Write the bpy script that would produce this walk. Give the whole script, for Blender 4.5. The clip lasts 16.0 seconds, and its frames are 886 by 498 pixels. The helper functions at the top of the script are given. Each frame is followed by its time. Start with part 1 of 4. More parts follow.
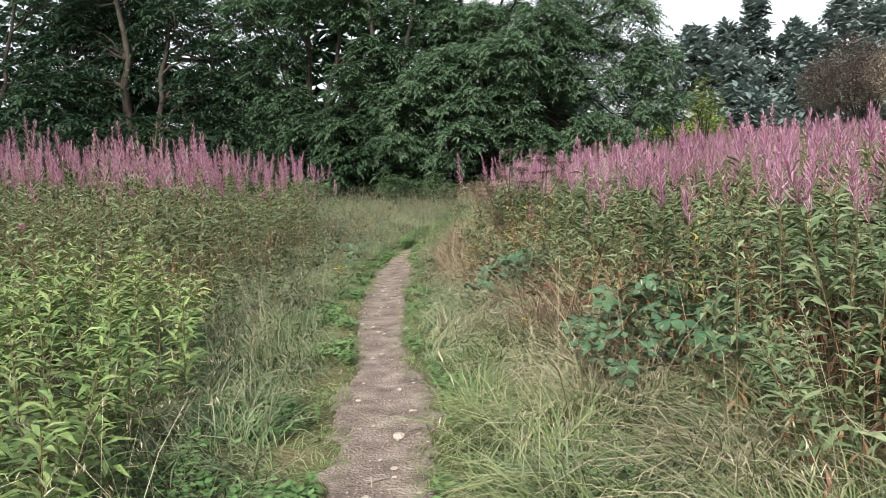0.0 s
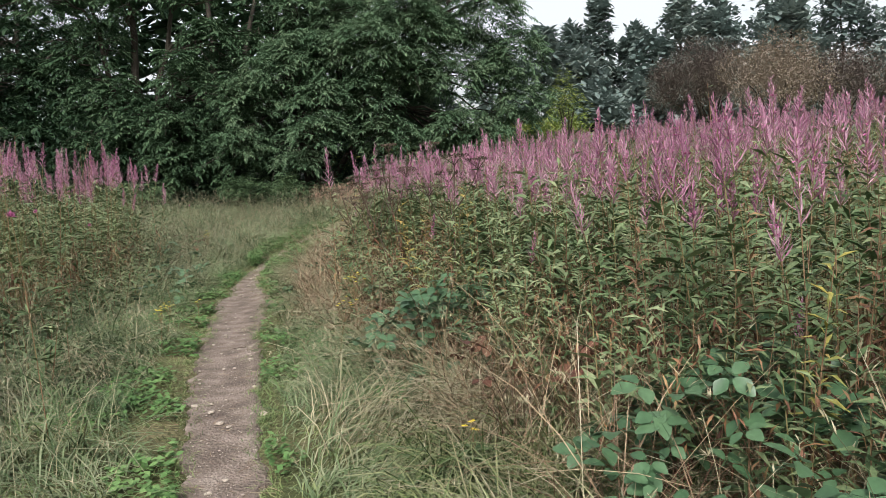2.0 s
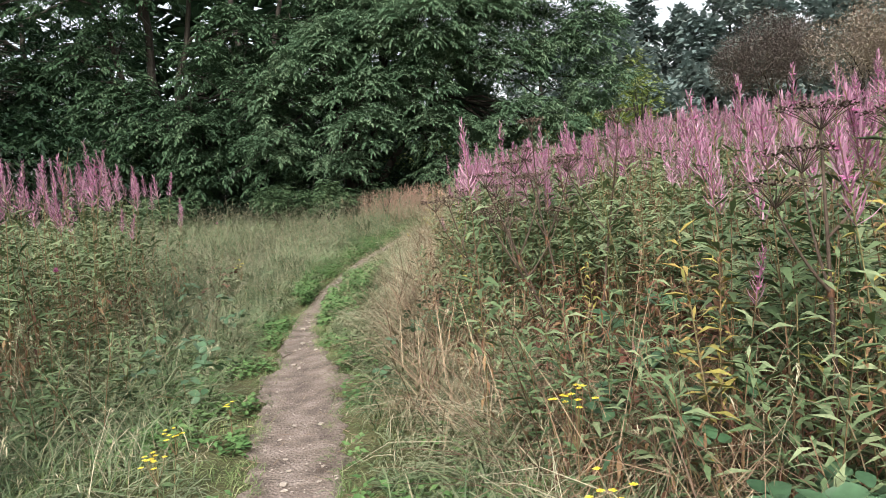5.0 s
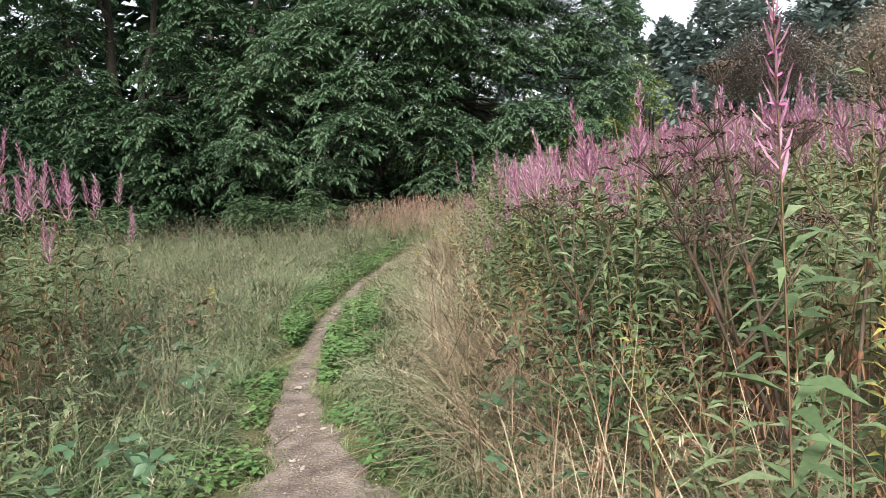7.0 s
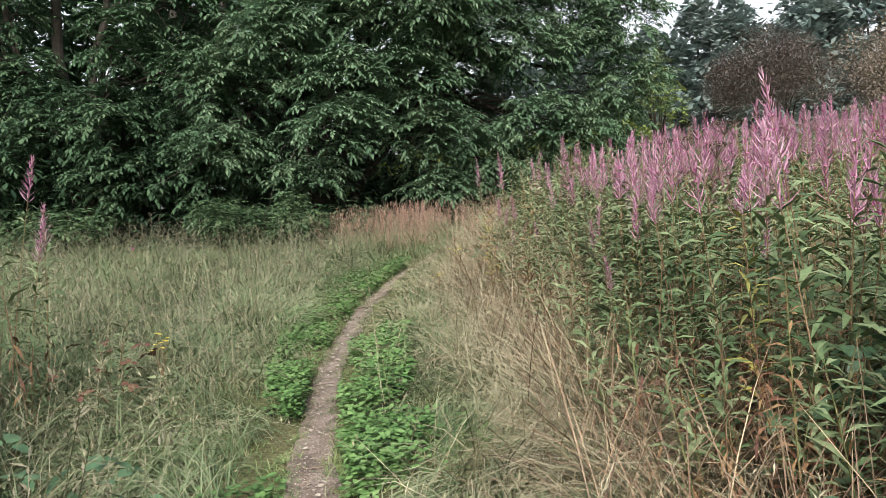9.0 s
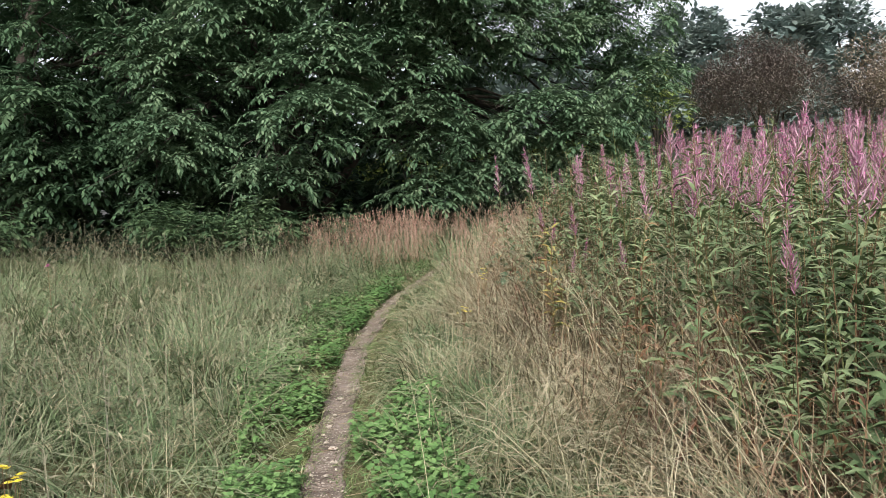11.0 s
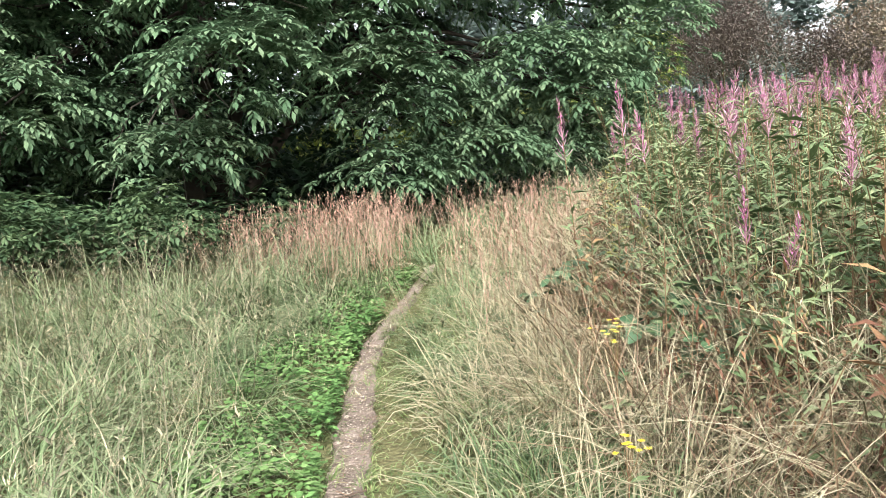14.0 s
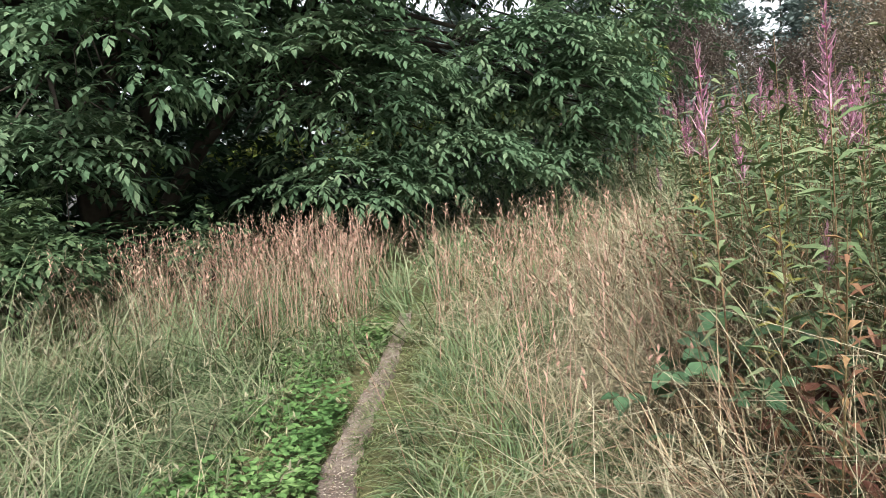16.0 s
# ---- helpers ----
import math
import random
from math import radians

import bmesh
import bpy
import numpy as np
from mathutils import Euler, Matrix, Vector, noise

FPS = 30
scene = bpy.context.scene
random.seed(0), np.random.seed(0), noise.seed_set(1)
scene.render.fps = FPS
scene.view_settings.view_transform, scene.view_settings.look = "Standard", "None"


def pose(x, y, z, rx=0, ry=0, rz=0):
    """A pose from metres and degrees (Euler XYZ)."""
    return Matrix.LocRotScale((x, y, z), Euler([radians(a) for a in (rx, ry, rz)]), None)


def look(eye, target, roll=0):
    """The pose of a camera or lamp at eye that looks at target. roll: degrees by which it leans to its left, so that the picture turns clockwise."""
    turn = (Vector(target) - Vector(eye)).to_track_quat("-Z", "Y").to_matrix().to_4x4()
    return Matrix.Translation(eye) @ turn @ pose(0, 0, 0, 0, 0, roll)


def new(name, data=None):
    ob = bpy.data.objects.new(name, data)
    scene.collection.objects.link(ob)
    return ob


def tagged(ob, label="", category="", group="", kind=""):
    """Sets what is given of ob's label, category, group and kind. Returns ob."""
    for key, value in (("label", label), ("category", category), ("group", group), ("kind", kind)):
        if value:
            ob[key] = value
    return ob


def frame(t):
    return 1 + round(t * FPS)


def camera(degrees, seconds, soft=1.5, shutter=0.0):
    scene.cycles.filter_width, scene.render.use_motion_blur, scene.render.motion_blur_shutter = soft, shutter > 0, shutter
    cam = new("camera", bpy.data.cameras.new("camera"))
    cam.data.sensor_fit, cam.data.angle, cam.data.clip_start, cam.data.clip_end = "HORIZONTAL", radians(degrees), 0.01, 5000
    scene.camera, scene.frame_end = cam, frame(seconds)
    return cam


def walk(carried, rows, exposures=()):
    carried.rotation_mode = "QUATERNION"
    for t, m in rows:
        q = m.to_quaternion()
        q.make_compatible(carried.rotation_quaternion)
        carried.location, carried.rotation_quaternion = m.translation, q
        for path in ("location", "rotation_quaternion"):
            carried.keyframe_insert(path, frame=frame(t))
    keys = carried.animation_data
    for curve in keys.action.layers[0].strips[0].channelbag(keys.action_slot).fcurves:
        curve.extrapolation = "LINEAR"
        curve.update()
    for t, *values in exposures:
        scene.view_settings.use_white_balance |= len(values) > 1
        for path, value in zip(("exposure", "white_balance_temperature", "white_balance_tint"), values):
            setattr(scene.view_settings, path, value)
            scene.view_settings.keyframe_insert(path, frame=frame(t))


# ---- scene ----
cam = camera(58.31, 16.0, soft=0.7)
# seconds, eye x, y, z, heading, pitch and roll in degrees
ROWS = [
    (0.0, 0.000, 0.000, 1.488, 0.39, -4.95, -2.60),
    (0.5, -0.027, 0.697, 1.481, -3.92, -5.12, -2.42),
    (1.0, -0.030, 1.352, 1.493, -10.21, -5.69, -3.02),
    (1.5, -0.133, 2.071, 1.512, -10.49, -5.88, -3.22),
    (2.0, -0.171, 2.679, 1.527, -10.45, -5.44, -3.00),
    (2.5, -0.253, 3.357, 1.519, -9.75, -5.28, -2.99),
    (3.0, -0.307, 4.020, 1.533, -8.87, -5.18, -2.63),
    (3.5, -0.425, 4.758, 1.538, -7.57, -4.85, -3.60),
    (4.0, -0.476, 5.410, 1.563, -7.07, -6.14, -4.32),
    (4.2, -0.486, 5.659, 1.599, -6.98, -6.01, -5.08),
    (6.3, -0.746, 8.322, 1.449, -9.77, -4.21, -4.91),
    (6.5, -0.764, 8.557, 1.454, -9.90, -4.19, -5.00),
    (7.0, -0.839, 9.280, 1.478, -10.38, -4.17, -5.10),
    (7.5, -0.835, 9.927, 1.487, -13.79, -4.81, -5.67),
    (8.0, -0.918, 10.661, 1.475, -13.51, -4.70, -4.84),
    (8.5, -0.986, 11.370, 1.470, -13.70, -4.12, -4.62),
    (9.0, -1.061, 12.102, 1.458, -12.94, -3.69, -4.06),
    (9.2, -1.067, 12.355, 1.452, -13.22, -3.54, -3.75),
    (11.3, -1.023, 15.037, 1.463, -17.14, -3.01, -3.09),
    (11.5, -1.003, 15.305, 1.441, -18.50, -3.02, -3.22),
    (12.0, -0.989, 16.002, 1.442, -19.76, -3.31, -3.17),
    (12.5, -0.931, 16.669, 1.458, -20.15, -4.36, -3.29),
    (13.0, -0.803, 17.337, 1.466, -21.01, -4.34, -3.97),
    (13.5, -0.735, 18.016, 1.489, -21.21, -4.89, -3.61),
    (14.0, -0.598, 18.672, 1.536, -21.22, -5.15, -4.76),
    (14.5, -0.509, 19.333, 1.534, -22.41, -5.13, -3.60),
    (15.0, -0.365, 19.910, 1.569, -24.39, -5.02, -3.89),
    (15.5, -0.223, 20.556, 1.550, -24.34, -4.30, -4.45),
    (16.0, 0.000, 21.157, 1.532, -25.78, -4.14, -4.30),
]
PATH = []
for t, x, y, z, yaw, pitch, roll in ROWS:
    a, b = radians(yaw), radians(pitch)
    ahead = Vector((-math.sin(a) * math.cos(b), math.cos(a) * math.cos(b), math.sin(b)))
    PATH.append((t, look((x, y, z), Vector((x, y, z)) + ahead, roll)))
EXPOSURES = [(0, 1.22), (0.5, 1.02), (1, 0.91), (1.5, 0.89), (2, 0.92), (2.5, 0.82), (3, 0.87), (3.5, 1.02), (4, 1.55), (4.2, 1.55), (5.2, 1.22), (6.5, 1.15), (7, 1.29), (8, 1.42), (8.5, 1.27), (9, 1.25), (11.5, 1.12), (12.5, 1.42), (13, 1.45), (13.5, 1.55), (14, 1.97), (14.5, 1.79), (15, 1.6), (15.5, 1.48), (16, 1.42)]
walk(cam, PATH, EXPOSURES)

# ---- world and light: bright overcast ----
world = bpy.data.worlds.new("overcast_sky")
scene.world = world
world.use_nodes = True
wn, wl = world.node_tree.nodes, world.node_tree.links
SUN_EL, SUN_ROT = radians(40), radians(200)
sky = wn.new("ShaderNodeTexSky")
sky.sky_type = "NISHITA"
sky.sun_disc = False
sky.sun_elevation, sky.sun_rotation = SUN_EL, SUN_ROT
sky.air_density, sky.dust_density, sky.ozone_density = 1.0, 4.0, 1.0
hs = wn.new("ShaderNodeHueSaturation")
hs.inputs["Saturation"].default_value = 0.28
hs.inputs["Value"].default_value = 1.0
bg = wn["Background"]
bg.inputs["Strength"].default_value = 0.125
wl.new(sky.outputs["Color"], hs.inputs["Color"])
wl.new(hs.outputs["Color"], bg.inputs["Color"])
sun = new("sun", bpy.data.lights.new("sun", "SUN"))
sun.data.energy, sun.data.angle, sun.data.color = 1.8, radians(14), (1.0, 0.975, 0.94)
sun.matrix_world = look((0, 0, 30), Vector((0, 0, 30)) - Vector((math.sin(SUN_ROT) * math.cos(SUN_EL), math.cos(SUN_ROT) * math.cos(SUN_EL), math.sin(SUN_EL))))

# ---- materials ----


def ramp_mat(name, colours, rough=0.6, spec=0.35, patch=0.7, fine=60.0, bump=0.15, tip=None, dark=0.35, thin=0.06):
    """Leaf, grass or bark: colours picked for each piece, patches over the place, fine grain; tip: a colour towards the far end of each piece; thin: share of light let through."""
    m = bpy.data.materials.new(name)
    m.use_nodes = True
    n, l = m.node_tree.nodes, m.node_tree.links
    b = n["Principled BSDF"]
    geo = n.new("ShaderNodeNewGeometry")
    pos = n.new("ShaderNodeTexCoord")
    big = n.new("ShaderNodeTexNoise")
    big.inputs["Scale"].default_value = 1.0 / patch
    big.inputs["Detail"].default_value = 3.0
    l.new(geo.outputs["Position"], big.inputs["Vector"])
    mixf = n.new("ShaderNodeMath")
    mixf.operation = "MULTIPLY_ADD"
    l.new(big.outputs["Fac"], mixf.inputs[0])
    mixf.inputs[1].default_value = 1.9
    add = n.new("ShaderNodeMath")
    add.operation = "MULTIPLY_ADD"
    l.new(geo.outputs["Random Per Island"], add.inputs[0])
    add.inputs[1].default_value = 0.75
    add.inputs[2].default_value = -0.82
    l.new(add.outputs[0], mixf.inputs[2])
    cr = n.new("ShaderNodeValToRGB")
    els = cr.color_ramp.elements
    for i, c in enumerate(colours):
        e = els[i] if i < 2 else els.new(0.5)
        e.position = i / max(1, len(colours) - 1)
        e.color = (*c, 1)
    for i, c in enumerate(colours):
        els[i].position = i / max(1, len(colours) - 1)
        els[i].color = (*c, 1)
    l.new(mixf.outputs[0], cr.inputs["Fac"])
    out = cr.outputs["Color"]
    if tip:
        uv = n.new("ShaderNodeUVMap")
        sep = n.new("ShaderNodeSeparateXYZ")
        l.new(uv.outputs["UV"], sep.inputs[0])
        pw = n.new("ShaderNodeMath")
        pw.operation = "POWER"
        l.new(sep.outputs["Y"], pw.inputs[0])
        pw.inputs[1].default_value = 2.0
        sc = n.new("ShaderNodeMath")
        sc.operation = "MULTIPLY"
        l.new(pw.outputs[0], sc.inputs[0])
        l.new(geo.outputs["Random Per Island"], sc.inputs[1])
        mx = n.new("ShaderNodeMix")
        mx.data_type = "RGBA"
        l.new(sc.outputs[0], mx.inputs["Factor"])
        l.new(out, mx.inputs["A"])
        mx.inputs["B"].default_value = (*tip, 1)
        out = mx.outputs["Result"]
    grain = n.new("ShaderNodeTexNoise")
    grain.inputs["Scale"].default_value = fine
    grain.inputs["Detail"].default_value = 2.0
    l.new(pos.outputs["Object"], grain.inputs["Vector"])
    val = n.new("ShaderNodeMapRange")
    val.inputs["To Min"].default_value = 1.0 - dark
    val.inputs["To Max"].default_value = 1.0 + dark
    l.new(grain.outputs["Fac"], val.inputs["Value"])
    mul = n.new("ShaderNodeMix")
    mul.data_type, mul.blend_type = "RGBA", "MULTIPLY"
    mul.inputs["Factor"].default_value = 1.0
    l.new(out, mul.inputs["A"])
    l.new(val.outputs["Result"], mul.inputs["B"])
    l.new(mul.outputs["Result"], b.inputs["Base Color"])
    b.inputs["Roughness"].default_value = rough
    b.inputs["Specular IOR Level"].default_value = spec
    if bump:
        bp = n.new("ShaderNodeBump")
        bp.inputs["Strength"].default_value = bump
        bp.inputs["Distance"].default_value = 0.01
        l.new(grain.outputs["Fac"], bp.inputs["Height"])
        l.new(bp.outputs["Normal"], b.inputs["Normal"])
    if thin:
        tr = n.new("ShaderNodeBsdfTranslucent")
        l.new(mul.outputs["Result"], tr.inputs["Color"])
        mix = n.new("ShaderNodeMixShader")
        mix.inputs["Fac"].default_value = thin
        l.new(b.outputs["BSDF"], mix.inputs[1])
        l.new(tr.outputs["BSDF"], mix.inputs[2])
        l.new(mix.outputs["Shader"], n["Material Output"].inputs["Surface"])
    return m


M = {}
M["verge"] = ramp_mat("green_grass", [(0.045, 0.085, 0.024), (0.11, 0.165, 0.05), (0.20, 0.235, 0.095)], tip=(0.36, 0.33, 0.2))
M["hay"] = ramp_mat("dry_grass", [(0.10, 0.092, 0.05), (0.24, 0.215, 0.125), (0.41, 0.365, 0.245)], tip=(0.43, 0.385, 0.285))
M["grey"] = ramp_mat("grey_green_grass", [(0.04, 0.075, 0.028), (0.105, 0.155, 0.065), (0.21, 0.24, 0.14)], tip=(0.30, 0.29, 0.19))
M["red"] = ramp_mat("reddish_seed_grass", [(0.20, 0.11, 0.08), (0.33, 0.19, 0.145), (0.38, 0.28, 0.20)], tip=(0.40, 0.28, 0.22))
M["litter"] = ramp_mat("dead_brown_stems", [(0.075, 0.042, 0.028), (0.19, 0.12, 0.075), (0.40, 0.31, 0.20)], thin=0.0)
M["herb"] = ramp_mat("willowherb_leaf", [(0.048, 0.085, 0.034), (0.12, 0.172, 0.078), (0.225, 0.265, 0.14)], rough=0.6, spec=0.25)
M["lime"] = ramp_mat("fresh_green_leaf", [(0.08, 0.14, 0.042), (0.155, 0.235, 0.072), (0.28, 0.335, 0.12)], rough=0.5)
M["yellow"] = ramp_mat("yellowing_leaf", [(0.16, 0.17, 0.045), (0.28, 0.24, 0.06), (0.32, 0.20, 0.07)], rough=0.6)
M["rust"] = ramp_mat("withered_leaf", [(0.07, 0.03, 0.02), (0.16, 0.075, 0.042), (0.27, 0.17, 0.08)])
M["stem"] = ramp_mat("willowherb_stem", [(0.14, 0.10, 0.05), (0.20, 0.12, 0.07), (0.15, 0.17, 0.06)], thin=0.0)
M["pod"] = ramp_mat("pink_seed_pod", [(0.22, 0.085, 0.15), (0.34, 0.155, 0.235), (0.48, 0.30, 0.37)], patch=1.2, rough=0.7)
M["bloom"] = ramp_mat("magenta_petal", [(0.34, 0.07, 0.20), (0.44, 0.12, 0.28), (0.50, 0.20, 0.34)], rough=0.6)
M["clover"] = ramp_mat("low_herb_leaf", [(0.055, 0.12, 0.035), (0.095, 0.185, 0.055), (0.15, 0.245, 0.085)], rough=0.55)
M["bramble"] = ramp_mat("bramble_leaf", [(0.03, 0.07, 0.032), (0.05, 0.105, 0.048), (0.085, 0.15, 0.075)], rough=0.45, spec=0.45, fine=25.0)
M["ash"] = ramp_mat("ash_leaf", [(0.056, 0.102, 0.056), (0.102, 0.168, 0.096), (0.165, 0.232, 0.136)], rough=0.9, spec=0.06, patch=1.0, thin=0.3)
M["sycamore"] = ramp_mat("sycamore_leaf", [(0.036, 0.068, 0.036), (0.064, 0.115, 0.062), (0.105, 0.16, 0.088)], rough=0.85, spec=0.08, patch=1.0, thin=0.3)
# leaf colour for the wood's depth, darkened to carry the shade in there
M["dim"] = ramp_mat("shade_darkened_leaf", [(0.016, 0.036, 0.02), (0.026, 0.055, 0.028), (0.042, 0.075, 0.036)], rough=0.65, spec=0.2, thin=0.25)
M["elder"] = ramp_mat("shrub_leaf", [(0.038, 0.075, 0.036), (0.068, 0.115, 0.054), (0.11, 0.16, 0.076)], rough=0.6, spec=0.25, thin=0.25)
M["yellow_shrub"] = ramp_mat("yellow_green_shrub_leaf", [(0.11, 0.17, 0.035), (0.18, 0.24, 0.05), (0.25, 0.27, 0.08)], rough=0.5, thin=0.25)
M["purple"] = ramp_mat("purple_brown_leaf", [(0.078, 0.064, 0.056), (0.122, 0.098, 0.086), (0.155, 0.135, 0.105)], rough=0.8)
M["cream"] = ramp_mat("pale_hoary_leaf", [(0.19, 0.15, 0.118), (0.28, 0.222, 0.178), (0.26, 0.235, 0.16)], rough=0.75)
# distance haze is mixed into this pale blue-grey leaf colour
M["far"] = ramp_mat("hazed_distant_leaf", [(0.10, 0.14, 0.13), (0.14, 0.185, 0.17), (0.18, 0.22, 0.195)], rough=0.8, spec=0.15, patch=6.0, thin=0.25)
M["bark"] = ramp_mat("grey_bark", [(0.022, 0.019, 0.015), (0.042, 0.035, 0.028), (0.07, 0.06, 0.048)], rough=0.85, spec=0.2, fine=18.0, bump=0.5, thin=0.0)
M["dead"] = ramp_mat("dry_hogweed_stem", [(0.045, 0.032, 0.026), (0.085, 0.06, 0.045), (0.17, 0.125, 0.09)], rough=0.8, spec=0.2, thin=0.0)
M["ragwort"] = ramp_mat("yellow_petal", [(0.60, 0.45, 0.03), (0.72, 0.58, 0.05), (0.75, 0.66, 0.12)])
M["brown_seed"] = ramp_mat("brown_seed_grass", [(0.095, 0.085, 0.055), (0.165, 0.15, 0.098), (0.25, 0.23, 0.155)])
M["red_leaf"] = ramp_mat("reddened_bramble_leaf", [(0.06, 0.026, 0.018), (0.11, 0.045, 0.03), (0.16, 0.085, 0.05)], rough=0.55, fine=25.0)
M["white"] = ramp_mat("white_petal", [(0.62, 0.60, 0.52), (0.72, 0.70, 0.64)])


def ground_mat(name, cols, scale, grit, bump):
    m = bpy.data.materials.new(name)
    m.use_nodes = True
    n, l = m.node_tree.nodes, m.node_tree.links
    b = n["Principled BSDF"]
    geo = n.new("ShaderNodeNewGeometry")
    a = n.new("ShaderNodeTexNoise")
    a.inputs["Scale"].default_value, a.inputs["Detail"].default_value = scale, 6.0
    g = n.new("ShaderNodeTexNoise")
    g.inputs["Scale"].default_value, g.inputs["Detail"].default_value = grit, 4.0
    v = n.new("ShaderNodeTexVoronoi")
    v.inputs["Scale"].default_value = grit * 0.6
    for k in (a, g, v):
        l.new(geo.outputs["Position"], k.inputs["Vector"])
    cr = n.new("ShaderNodeValToRGB")
    els = cr.color_ramp.elements
    while len(els) < len(cols):
        els.new(0.5)
    for i, c in enumerate(cols):
        els[i].position, els[i].color = 0.25 + 0.5 * i / (len(cols) - 1), (*c, 1)
    l.new(a.outputs["Fac"], cr.inputs["Fac"])
    mr = n.new("ShaderNodeMapRange")
    mr.inputs["To Min"].default_value, mr.inputs["To Max"].default_value = 0.55, 1.45
    l.new(g.outputs["Fac"], mr.inputs["Value"])
    mx = n.new("ShaderNodeMix")
    mx.data_type, mx.blend_type = "RGBA", "MULTIPLY"
    mx.inputs["Factor"].default_value = 1.0
    l.new(cr.outputs["Color"], mx.inputs["A"])
    l.new(mr.outputs["Result"], mx.inputs["B"])
    l.new(mx.outputs["Result"], b.inputs["Base Color"])
    b.inputs["Roughness"].default_value = 0.9
    b.inputs["Specular IOR Level"].default_value = 0.2
    sm = n.new("ShaderNodeMath")
    sm.operation = "ADD"
    l.new(g.outputs["Fac"], sm.inputs[0])
    l.new(v.outputs["Distance"], sm.inputs[1])
    bp = n.new("ShaderNodeBump")
    bp.inputs["Strength"].default_value, bp.inputs["Distance"].default_value = bump, 0.02
    l.new(sm.outputs[0], bp.inputs["Height"])
    l.new(bp.outputs["Normal"], b.inputs["Normal"])
    return m


M["soil"] = ground_mat("turf_and_litter", [(0.055, 0.065, 0.025), (0.10, 0.10, 0.045), (0.17, 0.14, 0.08)], 1.3, 45.0, 0.8)
M["track"] = ground_mat("trodden_earth", [(0.105, 0.082, 0.066), (0.20, 0.158, 0.132), (0.32, 0.265, 0.225)], 5.0, 80.0, 0.7)
M["stone"] = ground_mat("pale_stone", [(0.32, 0.27, 0.22), (0.45, 0.39, 0.33)], 9.0, 70.0, 0.4)

# ---- mesh helpers ----
RNG = np.random.default_rng(7)
U = RNG.uniform


def wave(x, y, s, seed=0.0):
    """Smooth patches between 0 and 1, about s metres across."""
    x, y = np.asarray(x) / s, np.asarray(y) / s
    v = (np.sin(1.7 * x + 0.9 * y + seed) + np.sin(-1.1 * x + 1.9 * y + 2.3 * seed + 1) + np.sin(2.9 * x - 0.7 * y + 1.7 * seed + 2)
         + np.sin(0.6 * x + 3.1 * y + 0.3 * seed + 4))
    return 0.5 + v / 8


def gz(x, y):
    """Height of the ground: flat along the track, rising gently to both sides and towards the wood."""
    x, y = np.asarray(x, float), np.asarray(y, float)
    r = np.clip(x - 0.6, 0, 14)
    le = np.clip(-x - 1.6, 0, 10)
    side = np.clip(np.abs(x - tx(y)) - 0.3, 0, 1)
    rise = np.interp(y, [17, 24, 28, 34], [0, 0.17, 0.40, 0.60])
    return rise + 0.07 * r + 0.065 * le + 0.05 * side + 0.05 * side * (wave(x, y, 0.7) - 0.5)


TRACK_Y = np.array([-6, 1, 3.7, 4.3, 4.8, 5.5, 6.3, 7.5, 9.2, 10.8, 12.1, 12.7, 13.2, 13.8, 14.65, 15.4, 16, 16.7, 17.6, 18.75, 19.6, 20.4, 21.1, 22.05, 23.3, 24, 24.8, 25.3, 26, 27, 28.5, 31])
TRACK_X = np.array([-0.2, -0.36, -0.4, -0.42, -0.42, -0.48, -0.56, -0.7, -0.8, -0.87, -0.89, -0.88, -0.91, -0.88, -0.95, -0.95, -0.92, -0.87, -0.76, -0.6, -0.43, -0.25, -0.07, 0.14, 0.55, 0.78, 1.12, 1.4, 1.84, 2.4, 3.2, 5.0])
TRACK_W = np.array([0.52, 0.52, 0.52, 0.59, 0.7, 0.74, 0.42, 0.46, 0.55, 0.55, 0.62, 0.62, 0.78, 0.5, 0.42, 0.3, 0.28, 0.26, 0.23, 0.22, 0.22, 0.22, 0.22, 0.21, 0.21, 0.19, 0.17, 0.16, 0.14, 0.1, 0.08, 0.05])


def tx(y):
    return np.interp(y, TRACK_Y, TRACK_X)


def tw(y):
    return np.interp(y, TRACK_Y, TRACK_W)


def track_z(x, y):
    """Height of the trodden earth itself."""
    return np.clip(gz(x, y), 0, None) * np.clip((np.asarray(y, float) - 15) / 3, 0, 1)


def right_edge(y):
    """Where the willowherb begins to the right of the track."""
    return np.interp(y, [0, 3, 4.8, 7.8, 9.1, 10.8, 12, 13.5, 15, 18, 20.8, 22.5, 24.5, 27, 30],
                     [1.7, 1.55, 1.45, 1.1, 0.9, 0.45, 0.4, 0.45, 0.65, 1.25, 1.6, 2.0, 3.1, 5.0, 7.5])


def left_edge(y):
    return np.interp(y, [0, 3, 5, 7.5, 10.8, 15, 18.3, 19.5], [-1.35, -1.45, -1.85, -2.4, -2.6, -2.6, -2.5, -3.3])


